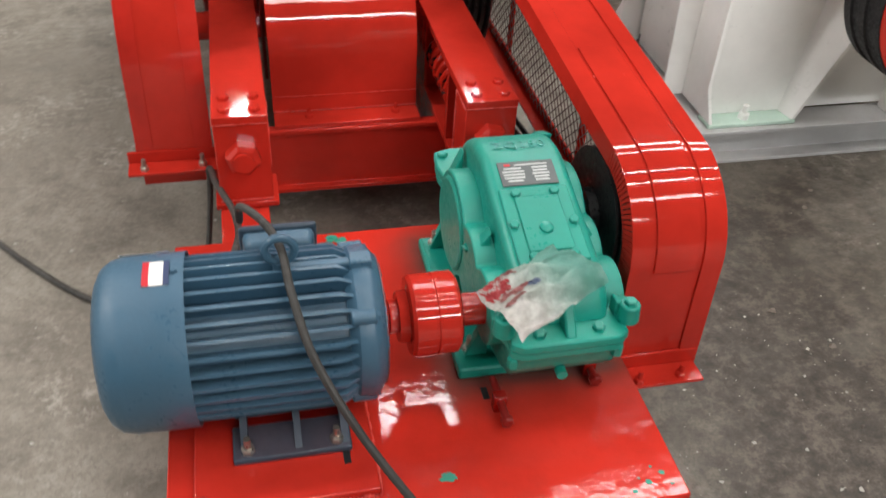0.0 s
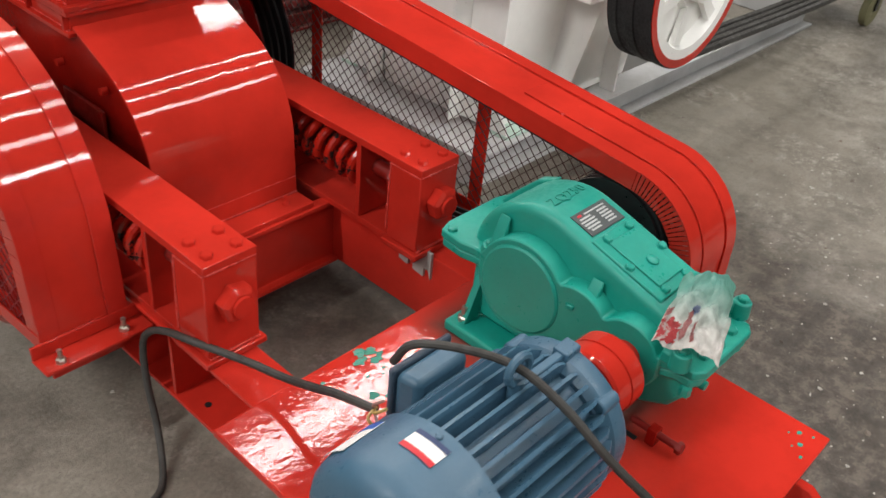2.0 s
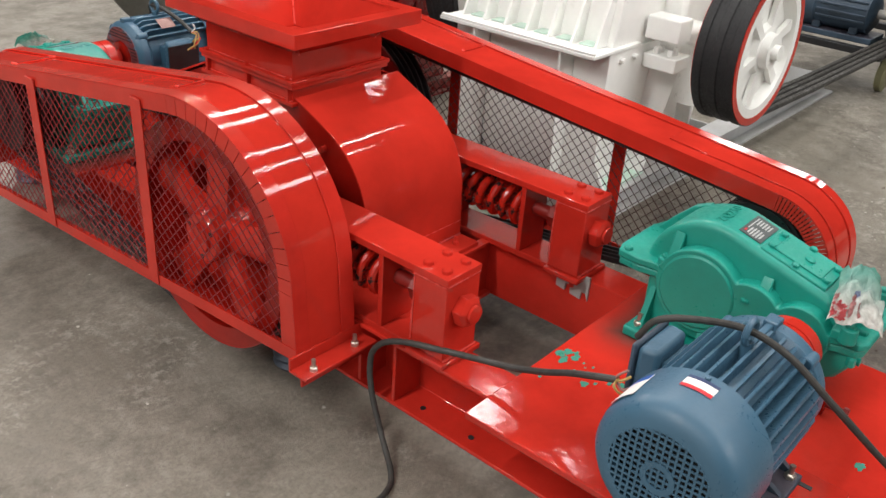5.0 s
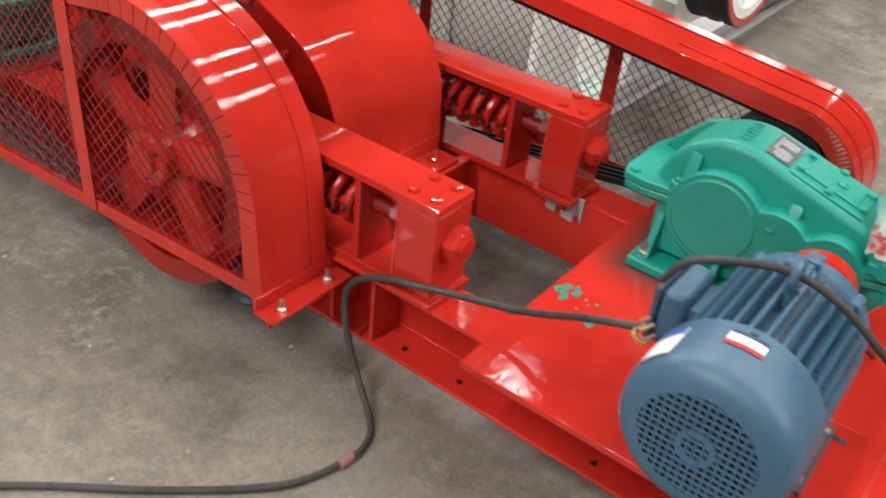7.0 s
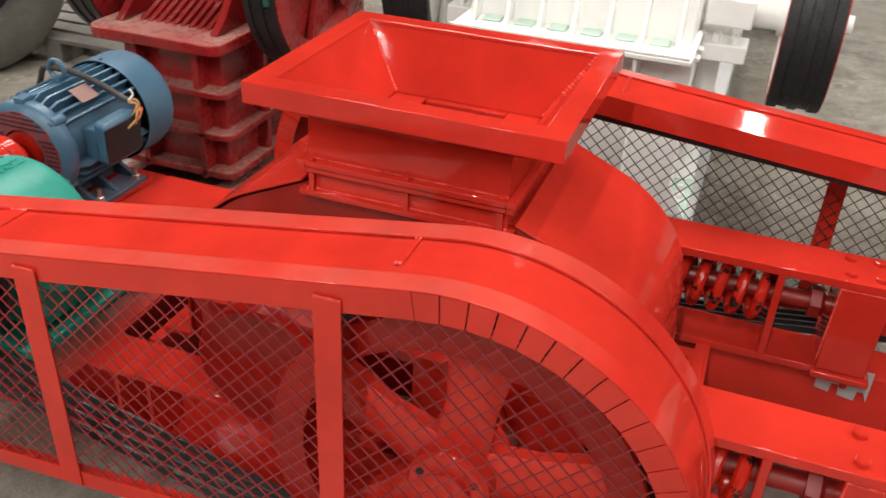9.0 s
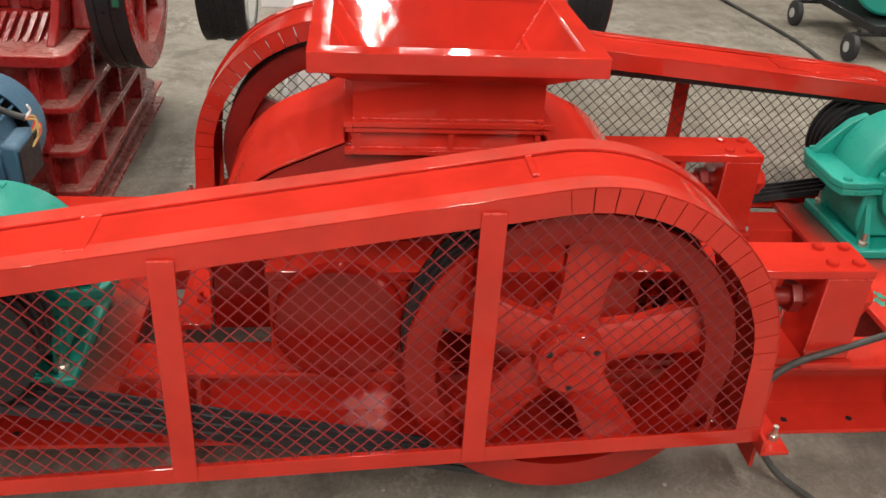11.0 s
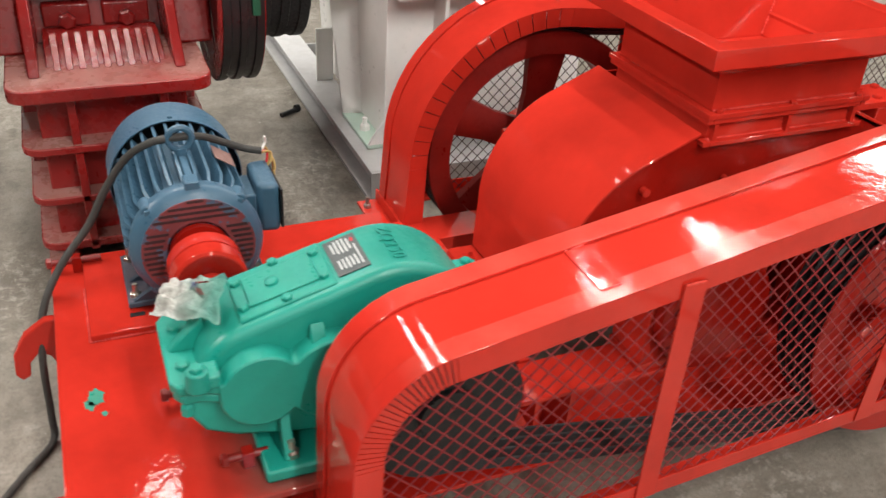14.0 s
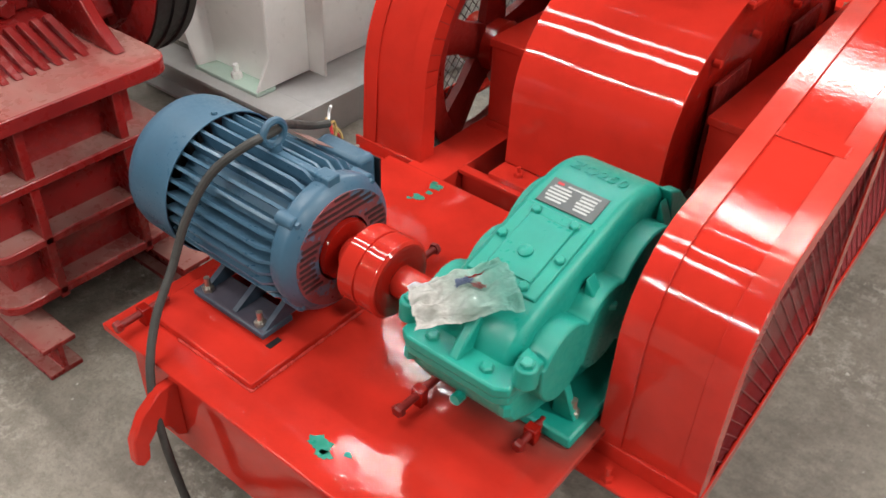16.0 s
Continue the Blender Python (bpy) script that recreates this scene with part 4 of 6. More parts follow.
# ---------------------------------------------------------------- gear reducers
def round_case(bm, outline, x0, x1, r):
    """A closed outline in y and z pushed along x, its shoulders rounded; the first and last points stay where they are."""
    n = len(outline)

    def ring(x, inset):
        out = []
        for i, (y, z) in enumerate(outline):
            if 0 < i < n - 1:
                d = Vector((outline[i + 1][0] - outline[i - 1][0], outline[i + 1][1] - outline[i - 1][1])).normalized()
                y, z = y + inset * d.y, z - inset * d.x
            out.append(bm.verts.new((x, y, z)))
        return out
    steps = [(r * (1 - math.cos(k * math.pi / 10)), r * (1 - math.sin(k * math.pi / 10))) for k in range(6)]
    rings = [ring(x0 + a, b) for a, b in steps] + [ring(x1 - a, b) for a, b in steps[::-1]]
    for p, q in zip(rings, rings[1:]):
        for i in range(n):
            j = (i + 1) % n
            bm.faces.new((p[i], q[i], q[j], p[j]))
    bm.faces.new(rings[0])
    bm.faces.new(rings[-1][::-1])
    return bm


def gear_reducer():
    g = thing("gear_reducer", (-0.245, 1.18, 0.325), "teal painted cast-iron gear reducer bolted to the red deck", "gearbox", "gear reducers")
    xa, xb = -0.328, -0.162
    d = Vector((0.245, 0.0))
    cb, rb, cs, rs = (1.088, 0.505), 0.168, (1.333, 0.505), 0.100
    a = math.degrees(math.acos((rb - rs) / d.length))
    cover = [(0.92, 0.525), *arc(*cb, rb, 173, a, 16), *arc(*cs, rs, a, 8, 10), (1.45, 0.525)]
    part("upper_case", round_case(B(), [(0.92, 0.495), *cover[1:-1], (1.45, 0.495)], xa, xb, 0.02), TEAL, g, smooth=60)
    flange = [(-0.36, 0.862), (-0.325, 0.850), (-0.165, 0.850), (-0.13, 0.862), (-0.124, 0.92), (-0.132, 0.96), (-0.124, 1.00), (-0.124, 1.085), (-0.124, 1.165), (-0.140, 1.195),
              (-0.140, 1.235), (-0.1245, 1.265), (-0.1245, 1.335), (-0.1245, 1.40), (-0.14, 1.435), (-0.14, 1.465), (-0.16, 1.478), (-0.33, 1.478), (-0.35, 1.465), (-0.35, 1.435),
              (-0.3655, 1.40), (-0.3655, 1.335), (-0.3655, 1.265), (-0.35, 1.235), (-0.35, 1.195), (-0.366, 1.165), (-0.366, 1.085), (-0.366, 1.00), (-0.358, 0.96), (-0.366, 0.92)]
    part("joint_flange", prism(B(), flange, "z", 0.512, 0.532), TEAL, g, bevel=0.004)
    part("lower_flange", prism(B(), [(x * 0.985 - 0.0037, y * 0.985 + 0.0177) for x, y in flange], "z", 0.492, 0.511), TEAL, g, bevel=0.004)
    lower = [(0.945, 0.495), (1.452, 0.495), (1.452, 0.455), (1.43, 0.42), (1.38, 0.395), (1.28, 0.372), (1.20, 0.360), (0.96, 0.360), (0.945, 0.40)]
    part("lower_case", prism(B(), lower, "x", -0.34, -0.15), TEAL, g, bevel=0.008)
    bm = B()
    box(bm, -0.402, -0.088, 0.93, 1.345, 0.3255, 0.352)
    part("base_foot", bm, TEAL, g, bevel=0.006)
    for x0, x1 in ((-0.385, -0.34), (-0.15, -0.105)):
        for y in (0.965, 1.12, 1.30):
            part("foot_rib", prism(B(), [(x0 if x0 < -0.3 else x1, 0.352), (x1 if x0 < -0.3 else x0, 0.352), (x1 if x0 < -0.3 else x0, 0.46)], "y", y - 0.009, y + 0.009), TEAL, g, bevel=0.002)
    # bearing bosses and their covers
    circles = ((1.085, 0.505, 0.108), (1.215, 0.498, 0.08), (1.335, 0.502, 0.07))
    tops, lows = [], []
    for k in range(61):
        y = 0.977 + 0.428 * k / 60
        spans = [(cz, math.sqrt(max(0.0, r * r - (y - cy) ** 2))) for cy, cz, r in circles if abs(y - cy) <= r]
        tops.append((y, max([0.534] + [cz + h for cz, h in spans])))
        lows.append((y, min([0.49] + [cz - h for cz, h in spans])))
    part("bearing_boss", prism(B(), tops + lows[::-1], "x", -0.368, -0.122), TEAL, g, bevel=0.004, smooth=50)
    part("bearing_cover", lathe(B(), [(-0.124, 0.096), (-0.120, 0.096), (-0.1165, 0.091), (-0.1165, 0.0)], (0, 1.085, 0.505), "x", 48), TEAL, g)
    # slanted ribs between the cover and the joint flange
    for y, zt in ((1.005, 0.628), (1.235, 0.60), (1.415, 0.565)):
        for x_in, x_out in ((-0.155, -0.124), (-0.335, -0.366)):
            part("cover_rib", prism(B(), [(x_in, 0.53), (x_out, 0.53), (x_out, 0.553), (x_in, zt)], "y", y - 0.0135, y + 0.0135), TEAL, g, bevel=0.003)
    part("lifting_ear", prism(B(), [(0.868, 0.53), (0.96, 0.53), (1.0, 0.645), (0.955, 0.625), (0.90, 0.57)], "x", -0.345, -0.318), TEAL, g, bevel=0.004)
    part("lifting_ear", prism(B(), [(1.40, 0.53), (1.47, 0.53), (1.45, 0.555), (1.41, 0.59)], "x", -0.255, -0.235), TEAL, g, bevel=0.004)
    # raised bolt pillars and bolts
    for x, y, h in ((-0.357, 1.436, 0.035), (-0.133, 1.436, 0.035), (-0.345, 0.88, 0.0), (-0.145, 0.88, 0.0), (-0.345, 0.985, 0.02), (-0.145, 0.985, 0.02),
                    (-0.365, 1.205, 0.0), (-0.125, 1.205, 0.0), (-0.298, 1.452, 0.0), (-0.192, 1.452, 0.0)):
        if h:
            part("bolt_pillar", rod(B(), (x, y, 0.53), (x, y, 0.532 + h), 0.02, 0.018, 20), TEAL, g, bevel=0.003)
        bolts(g, [(x, y, 0.532 + h)], 0.0115, 0.009, material=TEAL)
    # sloping inspection lid
    z_at = lambda y: cb[1] + rb / math.sin(radians(a)) - (y - cb[0]) / math.tan(radians(a))
    lean = math.atan2(rb - rs, d.length)
    def on_slope(bm, y, lift=0.0):
        zc = z_at(y)
        m = Matrix.Translation((-0.243, y, zc + lift)) @ Matrix.Rotation(-lean, 4, "X")
        bmesh.ops.transform(bm, matrix=m, verts=bm.verts)
        return bm
    part("lid", on_slope(box(B(), -0.066, 0.066, -0.085, 0.085, -0.004, 0.005), 1.272), TEAL, g, bevel=0.003)
    part("lid_panel", on_slope(box(B(), -0.042, 0.042, -0.062, 0.062, 0.005, 0.009), 1.272), TEAL, g, bevel=0.003)
    part("breather", on_slope(lathe(B(), [(0.008, 0.013), (0.013, 0.012), (0.016, 0.007), (0.016, 0.0)], (0, 0, 0), "z", 20), 1.285), TEAL, g)
    for bx, by in ((-0.037, -0.07), (0.037, -0.07), (-0.056, 0.0), (0.056, 0.0), (-0.037, 0.072), (0.037, 0.072)):
        part("bolt", on_slope(hexa(B(), (bx, by, 0.005), 0.0095, 0.008), 1.272), TEAL, g)
    name = part("nameplate", on_slope(box(B(), -0.054, 0.054, -0.029, 0.029, 0.0005, 0.0025), 1.156), PLATE_DARK, g, "etched metal nameplate")
    rnd = random.Random(4)
    for cx in (-0.025, 0.027):
        for k in range(5):
            w = 0.013 + 0.009 * rnd.random()
            part("print_bar", on_slope(box(B(), cx - w, cx + w, -0.012 + k * 0.0075 - 0.0019, -0.012 + k * 0.0075 + 0.0019, 0.0025, 0.003), 1.156), PLATE_LIGHT, name)
    part("print_bar", on_slope(box(B(), 0.030, 0.042, -0.023, -0.018, 0.0025, 0.003), 1.156), LABEL_RED, name)
    part("print_bar", on_slope(box(B(), -0.042, 0.022, -0.0215, -0.0185, 0.0025, 0.003), 1.156), PLATE_LIGHT, name)
    # raised model letters
    txt = bpy.data.curves.new("cast_lettering", "FONT")
    txt.body, txt.size, txt.extrude, txt.align_x, txt.align_y, txt.space_character = "ZQ250", 0.034, 0.0006, "CENTER", "CENTER", 1.1
    holder = bpy.data.objects.new("cast_lettering", txt)
    me = bpy.data.meshes.new_from_object(holder)
    bm = B()
    bm.from_mesh(me)
    bpy.data.objects.remove(holder)
    bmesh.ops.transform(bm, matrix=Matrix.Translation((-0.245, 1.078, 0.6745)) @ Matrix.Rotation(math.pi, 4, "Z") @ Matrix.Rotation(radians(-2), 4, "X"), verts=bm.verts)
    part("cast_lettering", bm, TEAL, g, "raised cast letters", smooth=1)
    # drain and lower hanging bolts
    for x, y in ((-0.34, 1.455), (-0.15, 1.455), (-0.357, 1.30)):
        part("flange_nut", hexa(B(), (x, y, 0.468), 0.011, 0.024), TEAL, g)
    part("drain_plug", rod(B(), (-0.245, 1.44, 0.43), (-0.245, 1.458, 0.43), 0.010, seg=12), TEAL, g)
    bolts(g, [(x, y, 0.352) for x in (-0.372, -0.118) for y in (0.96, 1.295)], 0.014, 0.014, material=STEEL, stud=0.022)
    return g


reducer_b = gear_reducer()
reducer_a = other_end(reducer_b)
reducer_b.matrix_basis = END_B @ reducer_b.matrix_basis


# ---------------------------------------------------------------- electric motors
MY, MZ = 1.335, 0.506


def electric_motor():
    m = thing("electric_motor", (0.25, MY, 0.341), "blue-grey finned electric motor on the red deck", "electric motor", "electric motors")
    c = (0, MY, MZ)
    part("stator_body", rod(B(), (0.098, MY, MZ), (0.405, MY, MZ), 0.108, seg=56), BLUE, m)
    # cooling fins
    first = None
    for k in range(32):
        deg = 360 / 32 * (k + 0.5)
        if 232 < deg < 308 or 148 < deg < 196:
            continue
        if first is None:
            bm = prism(B(), [(0.118, 0.104), (0.398, 0.104), (0.398, 0.140), (0.150, 0.140), (0.118, 0.122)], "y", -0.0032, 0.0032)
            first = part("fin", bm, BLUE, None)
            ob = first
        else:
            ob = new("fin", first.data)
        ob.parent = m
        ob.matrix_local = Matrix.Translation(Vector((0, MY, MZ)) - ORIGIN[m.name]) @ Matrix.Rotation(radians(deg - 90), 4, "X")
    # bearing shield at the shaft end
    part("end_shield", lathe(B(), [(0.139, 0.116), (0.124, 0.131), (0.101, 0.134), (0.092, 0.131), (0.082, 0.118), (0.078, 0.112), (0.080, 0.06), (0.069, 0.055), (0.067, 0.03), (0.067, 0.0)], c, "x", 56), BLUE, m)
    for k in range(4):
        a = math.radians(45 + 90 * k)
        u = Vector((0, math.cos(a), math.sin(a)))
        part("shield_lug", rod(B(), Vector((0.094, MY, MZ)) + u * 0.126, Vector((0.136, MY, MZ)) + u * 0.126, 0.014, seg=16), BLUE, m, bevel=0.003)
        part("shield_bolt", hexa(B(), Vector((0.094, MY, MZ)) + u * 0.126, 0.008, 0.007, "-x"), BLUE, m)
    part("shield_lug", box(B(), 0.09, 0.128, MY - 0.015, MY + 0.015, MZ + 0.124, MZ + 0.144), BLUE, m, bevel=0.003)
    part("shield_face", lathe(B(), [(0.0778, 0.063), (0.0758, 0.063), (0.0758, 0.113), (0.0778, 0.113)], c, "x", 48), SPRAYED, m, "blue face dusted with red overspray")
    # slots laid on as dark strips, the shade of their depth in the colour
    for k in range(-4, 8):
        o = 0.0125 * (k + 0.5)
        if k < 4:
            lo, hi = math.sqrt(0.068 ** 2 - min(abs(o), 0.066) ** 2) + 0.004, math.sqrt(0.108 ** 2 - o * o)
            for sy in (-1, 1):
                part("vent_slot", box(B(), 0.0742, 0.0762, MY + min(sy * lo, sy * hi), MY + max(sy * lo, sy * hi), MZ + o - 0.0028, MZ + o + 0.0028), SLOT, m)
    for k in range(4):
        o = 0.0125 * (k + 5.7)
        hi = math.sqrt(0.110 ** 2 - o * o)
        part("vent_slot", box(B(), 0.0742, 0.0762, MY - hi, MY + hi, MZ + o - 0.0026, MZ + o + 0.0026), SLOT, m)
    part("bearing_cap", lathe(B(), [(0.0795, 0.0595), (0.0672, 0.056), (0.0655, 0.05), (0.0655, 0.031)], c, "x", 40), RED_DULL_SHADED, m, "bearing cap covered in red overspray")
    # fan cowl with its grille
    cowl = part("fan_cowl", lathe(B(), [(0.39, 0.1455), (0.39, 0.148), (0.49, 0.147), (0.511, 0.142), (0.525, 0.131), (0.533, 0.115), (0.536, 0.098), (0.532, 0.098), (0.527, 0.112), (0.507, 0.134), (0.42, 0.1425)], c, "x", 64, caps=False), BLUE, m)
    bmesh_grille = B()
    step, half = 0.0130, 0.0022
    for k in range(-7, 8):
        o = k * step
        reach = math.sqrt(max(0.0, 0.1 ** 2 - o * o))
        if reach > 0.01:
            box(bmesh_grille, 0.5335, 0.5365, MY + o - half, MY + o + half, MZ - reach, MZ + reach)
            box(bmesh_grille, 0.5338, 0.5362, MY - reach, MY + reach, MZ + o - half, MZ + o + half)
    part("grille", bmesh_grille, BLUE, cowl)
    part("grille_ring", lathe(B(), [(0.5332, 0.022), (0.5332, 0.034), (0.5372, 0.034), (0.5372, 0.022), (0.5332, 0.022)], c, "x", 28, caps=False), BLUE, cowl)
    # black disc stands in for the shade inside the cowl
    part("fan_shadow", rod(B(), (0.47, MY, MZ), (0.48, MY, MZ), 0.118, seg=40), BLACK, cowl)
    bolts(m, [(0.405, MY, MZ + 0.147)], 0.006, 0.006, material=BLUE)
    # feet
    for sy in (-1, 1):
        y0, y1 = MY + sy * 0.075, MY + sy * 0.150
        part("foot", box(B(), 0.145, 0.345, min(y0, y1), max(y0, y1), 0.3415, 0.355), BLUE_DARK, m, bevel=0.003)
        for x in (0.155, 0.235, 0.325):
            part("foot_web", prism(B(), [(MY + sy * 0.04, 0.415), (MY + sy * 0.140, 0.355), (MY + sy * 0.04, 0.355)], "x", x - 0.006, x + 0.006), BLUE_DARK, m)
        part("foot_wall", box(B(), 0.15, 0.34, MY + sy * 0.05 - 0.008, MY + sy * 0.05 + 0.008, 0.355, 0.42), BLUE_DARK, m)
        bolts(m, [(x, MY + sy * 0.132, 0.355) for x in (0.17, 0.32)], 0.012, 0.011, material=STEEL, stud=0.02)
    # lifting eye
    part("top_rib", box(B(), 0.115, 0.228, MY - 0.008, MY + 0.008, MZ + 0.10, MZ + 0.139), BLUE, m, bevel=0.003)
    # shaft and coupling
    part("shaft", rod(B(), (0.06, MY, MZ), (-0.125, MY, MZ - 0.003), 0.03, seg=28), RED, m)
    part("coupling", lathe(B(), [(0.045, 0.03), (0.045, 0.045), (0.028, 0.048), (0.026, 0.069), (0.02, 0.074), (-0.014, 0.074), (-0.015, 0.071), (-0.019, 0.071), (-0.02, 0.074), (-0.055, 0.074), (-0.06, 0.069),
                                 (-0.061, 0.045), (-0.061, 0.03)], (0, MY, MZ - 0.003), "x", 48), RED, m)
    part("coupling_face", lathe(B(), [(-0.0612, 0.067), (-0.0625, 0.065), (-0.0625, 0.033), (-0.0612, 0.031)], (0, MY, MZ - 0.003), "x", 40), RED_DULL_SHADED, m, "dull brownish-red coupling face")
    part("clamp_bolt", hexa(B(), (0.02, MY - 0.055, MZ - 0.06), 0.011, 0.03, "-y"), RED, m)
    return m


motor_b = electric_motor()
motor_a = other_end(motor_b)


def terminal_box(m, turned, lidded):
    def q(bm):
        if turned:
            bmesh.ops.transform(bm, matrix=HALF_TURN, verts=bm.verts)
        return bm
    o = ORIGIN[m.name]

    def add(name, bm, material, label="", bevel=0.0):
        # parts of the turned motor are given in its own turned frame
        if turned:
            bmesh.ops.transform(bm, matrix=HALF_TURN, verts=bm.verts)
        return part(name, bm, material, m, label, bevel)
    ring = [Vector((0.238 + (0.024 * math.cos(t) if turned else 0), MY + (0 if turned else 0.024 * math.cos(t)), MZ + 0.172 + 0.024 * math.sin(t))) for t in (k * math.tau / 20 for k in range(21))]
    add("lifting_eye", q(rod(tube(B(), ring, 0.0072, 8), (0.238, MY, MZ + 0.10), (0.238, MY, MZ + 0.151), 0.013, seg=16)), BLUE)
    add("terminal_neck", q(box(B(), 0.18, 0.28, 1.195, 1.235, 0.47, 0.555)), BLUE, bevel=0.004)
    add("terminal_box", q(prism(B(), [(0.175, 1.195), (0.295, 1.195), (0.302, 1.147), (0.168, 1.147)], "z", 0.462, 0.580)), BLUE, bevel=0.012)
    if lidded:
        add("terminal_lid", q(box(B(), 0.164, 0.306, 1.134, 1.147, 0.457, 0.584)), BLUE_DARK, bevel=0.012)
    else:
        add("terminal_board", q(box(B(), 0.162, 0.298, 1.1425, 1.1465, 0.475, 0.568)), BLACK)
        rnd = random.Random(8)
        for k in range(5):
            pts = [(0.275 + 0.012 * rnd.random(), 1.15, 0.57), (0.285 + 0.02 * rnd.random(), 1.136, 0.582 + 0.008 * rnd.random()), (0.262 + 0.03 * rnd.random(), 1.134, 0.565), (0.245 + 0.04 * rnd.random(), 1.142, 0.545)]
            add("wire", q(tube(B(), smooth_line(pts, 5), 0.003, 6)), (YELLOW, LABEL_RED, YELLOW, YELLOW, YELLOW)[k])


terminal_box(motor_b, False, False)
terminal_box(motor_a, True, True)
motor_b.matrix_basis = Matrix.Translation((0.012, 0.041, 0.0)) @ motor_b.matrix_basis
motor_a.matrix_basis = Matrix.Translation((0.011, -0.004, 0.0)) @ motor_a.matrix_basis


def cowl_patch(name, x0, x1, d0, d1, material, lift=0.0012, parent=None):
    """A sticker bent round the fan cowl, degrees counted from +y upwards."""
    bm = B()
    c = [(MY + (0.1475 + lift) * math.cos(radians(d0 + (d1 - d0) * i / 8)), MZ + (0.1475 + lift) * math.sin(radians(d0 + (d1 - d0) * i / 8))) for i in range(9)]
    ribbon(bm, c, x0, x1, 0.0006)
    return part(name, bm, material, motor_a, "", 0.0)


for nm, x0, x1, d0, d1, mat, lift in (("sticker", 0.412, 0.452, 79, 102, PAPER, 0.0012), ("sticker_print", 0.4425, 0.4525, 79, 102, LABEL_RED, 0.0018),
                                      ("sticker_print", 0.4115, 0.4205, 79, 102, PRINT_NAVY, 0.0018), ("sticker", 0.42, 0.50, 128, 150, PAPER, 0.0012),
                                      ("sticker_print", 0.42, 0.440, 128.5, 149.5, LABEL_BLUE, 0.0018)):
    cowl_patch(nm, x0, x1, d0, d1, mat, lift)
bm = box(B(), -0.032, 0.032, -0.024, 0.024, 0, 0.0015)
bmesh.ops.transform(bm, matrix=Matrix.Translation((0.23, 1.335 - 0.083, 0.508 + 0.122)) @ Matrix.Rotation(radians(34), 4, "X"), verts=bm.verts)
part("rating_plate", bm, RATING, motor_b, "aluminium rating plate dusted with red spray")


# ---------------------------------------------------------------- plastic bags over the reducers
def plastic_bag(corners, seed, label, prints):
    a, b, c, d = [Vector(p) for p in corners]
    g = thing("plastic_bag", tuple((a + b + c + d) / 4), label, "plastic bag", "plastic bags")
    n = 26

    def at(u, v, lift=0.0):
        p = (a.lerp(b, u)).lerp(d.lerp(c, u), v)
        k = Vector((u * 4.1 + seed, v * 3.7, seed))
        p += Vector((0, 0, 1)) * (0.016 * 4 * u * (1 - u) * (0.4 + v) + lift)
        return p + Vector((noise.noise(k) * 0.008, noise.noise(k + Vector((9, 0, 0))) * 0.01, 0.012 * noise.noise(k * 1.7) + 0.005 * abs(noise.noise(k * 4.3)) + 0.004 * noise.noise(k * 7.0)))

    def sheet(u0, u1, v0, v1, lift, thick, ragged=0.0):
        bm = B()
        uv = bm.loops.layers.uv.new("UVMap")
        vs = {}
        for j in range(n + 1):
            for i in range(n + 1):
                u, v = u0 + (u1 - u0) * i / n, v0 + (v1 - v0) * j / n
                e = ragged * noise.noise(Vector((i * 0.4, j * 0.4, seed)))
                vs[i, j] = bm.verts.new(at(u + e, v + e, lift))
        for j in range(n):
            for i in range(n):
                f = bm.faces.new((vs[i, j], vs[i + 1, j], vs[i + 1, j + 1], vs[i, j + 1]))
                for lp, (p, q) in zip(f.loops, ((i, j), (i + 1, j), (i + 1, j + 1), (i, j + 1))):
                    lp[uv].uv = (u0 + (u1 - u0) * p / n, v0 + (v1 - v0) * q / n)
        bmesh.ops.solidify(bm, geom=bm.faces[:], thickness=thick)
        return bm
    part("film", sheet(0, 1, 0, 1, 0.0, 0.0012), FILM, g, smooth=80)
    for u0, u1, v0, v1, mat in prints:
        part("print", sheet(u0, u1, v0, v1, 0.0022, 0.0006, 0.05), mat, g, smooth=80)


plastic_bag(((-0.131, 1.455, 0.588), (-0.187, 1.50, 0.556), (-0.318, 1.40, 0.612), (-0.235, 1.37, 0.642)), 1.0, "crumpled printed clear plastic bag taped over the teal reducer",
            ((0.30, 0.44, 0.50, 0.62, PRINT_BLUE), (0.22, 0.36, 0.60, 0.74, PRINT_RED), (0.46, 0.54, 0.62, 0.70, PRINT_PINK)))
plastic_bag(((0.088, -1.392, 0.59), (0.144, -1.50, 0.572), (0.31, -1.432, 0.622), (0.215, -1.368, 0.648)), 5.0, "crumpled clear plastic bag with red print over the teal reducer",
            ((0.02, 0.28, 0.03, 0.30, PRINT_RED), (0.32, 0.37, 0.12, 0.46, PRINT_PINK), (0.38, 0.47, 0.42, 0.52, PRINT_BLUE), (0.03, 0.10, 0.32, 0.50, PRINT_PINK), (0.50, 0.53, 0.08, 0.30, PRINT_PINK)))


# ---------------------------------------------------------------- cables
def cable(label, pts, r, material=CABLE, ends=()):
    g = thing("power_cable", tuple(pts[-1]), label, "cable", "cables")
    part("sheath", tube(B(), smooth_line(pts, 10), r, 10), material, g)
    for e, colour in ends:
        part("core_wire", tube(B(), smooth_line(e, 6), 0.003, 6), colour, g)
    return g


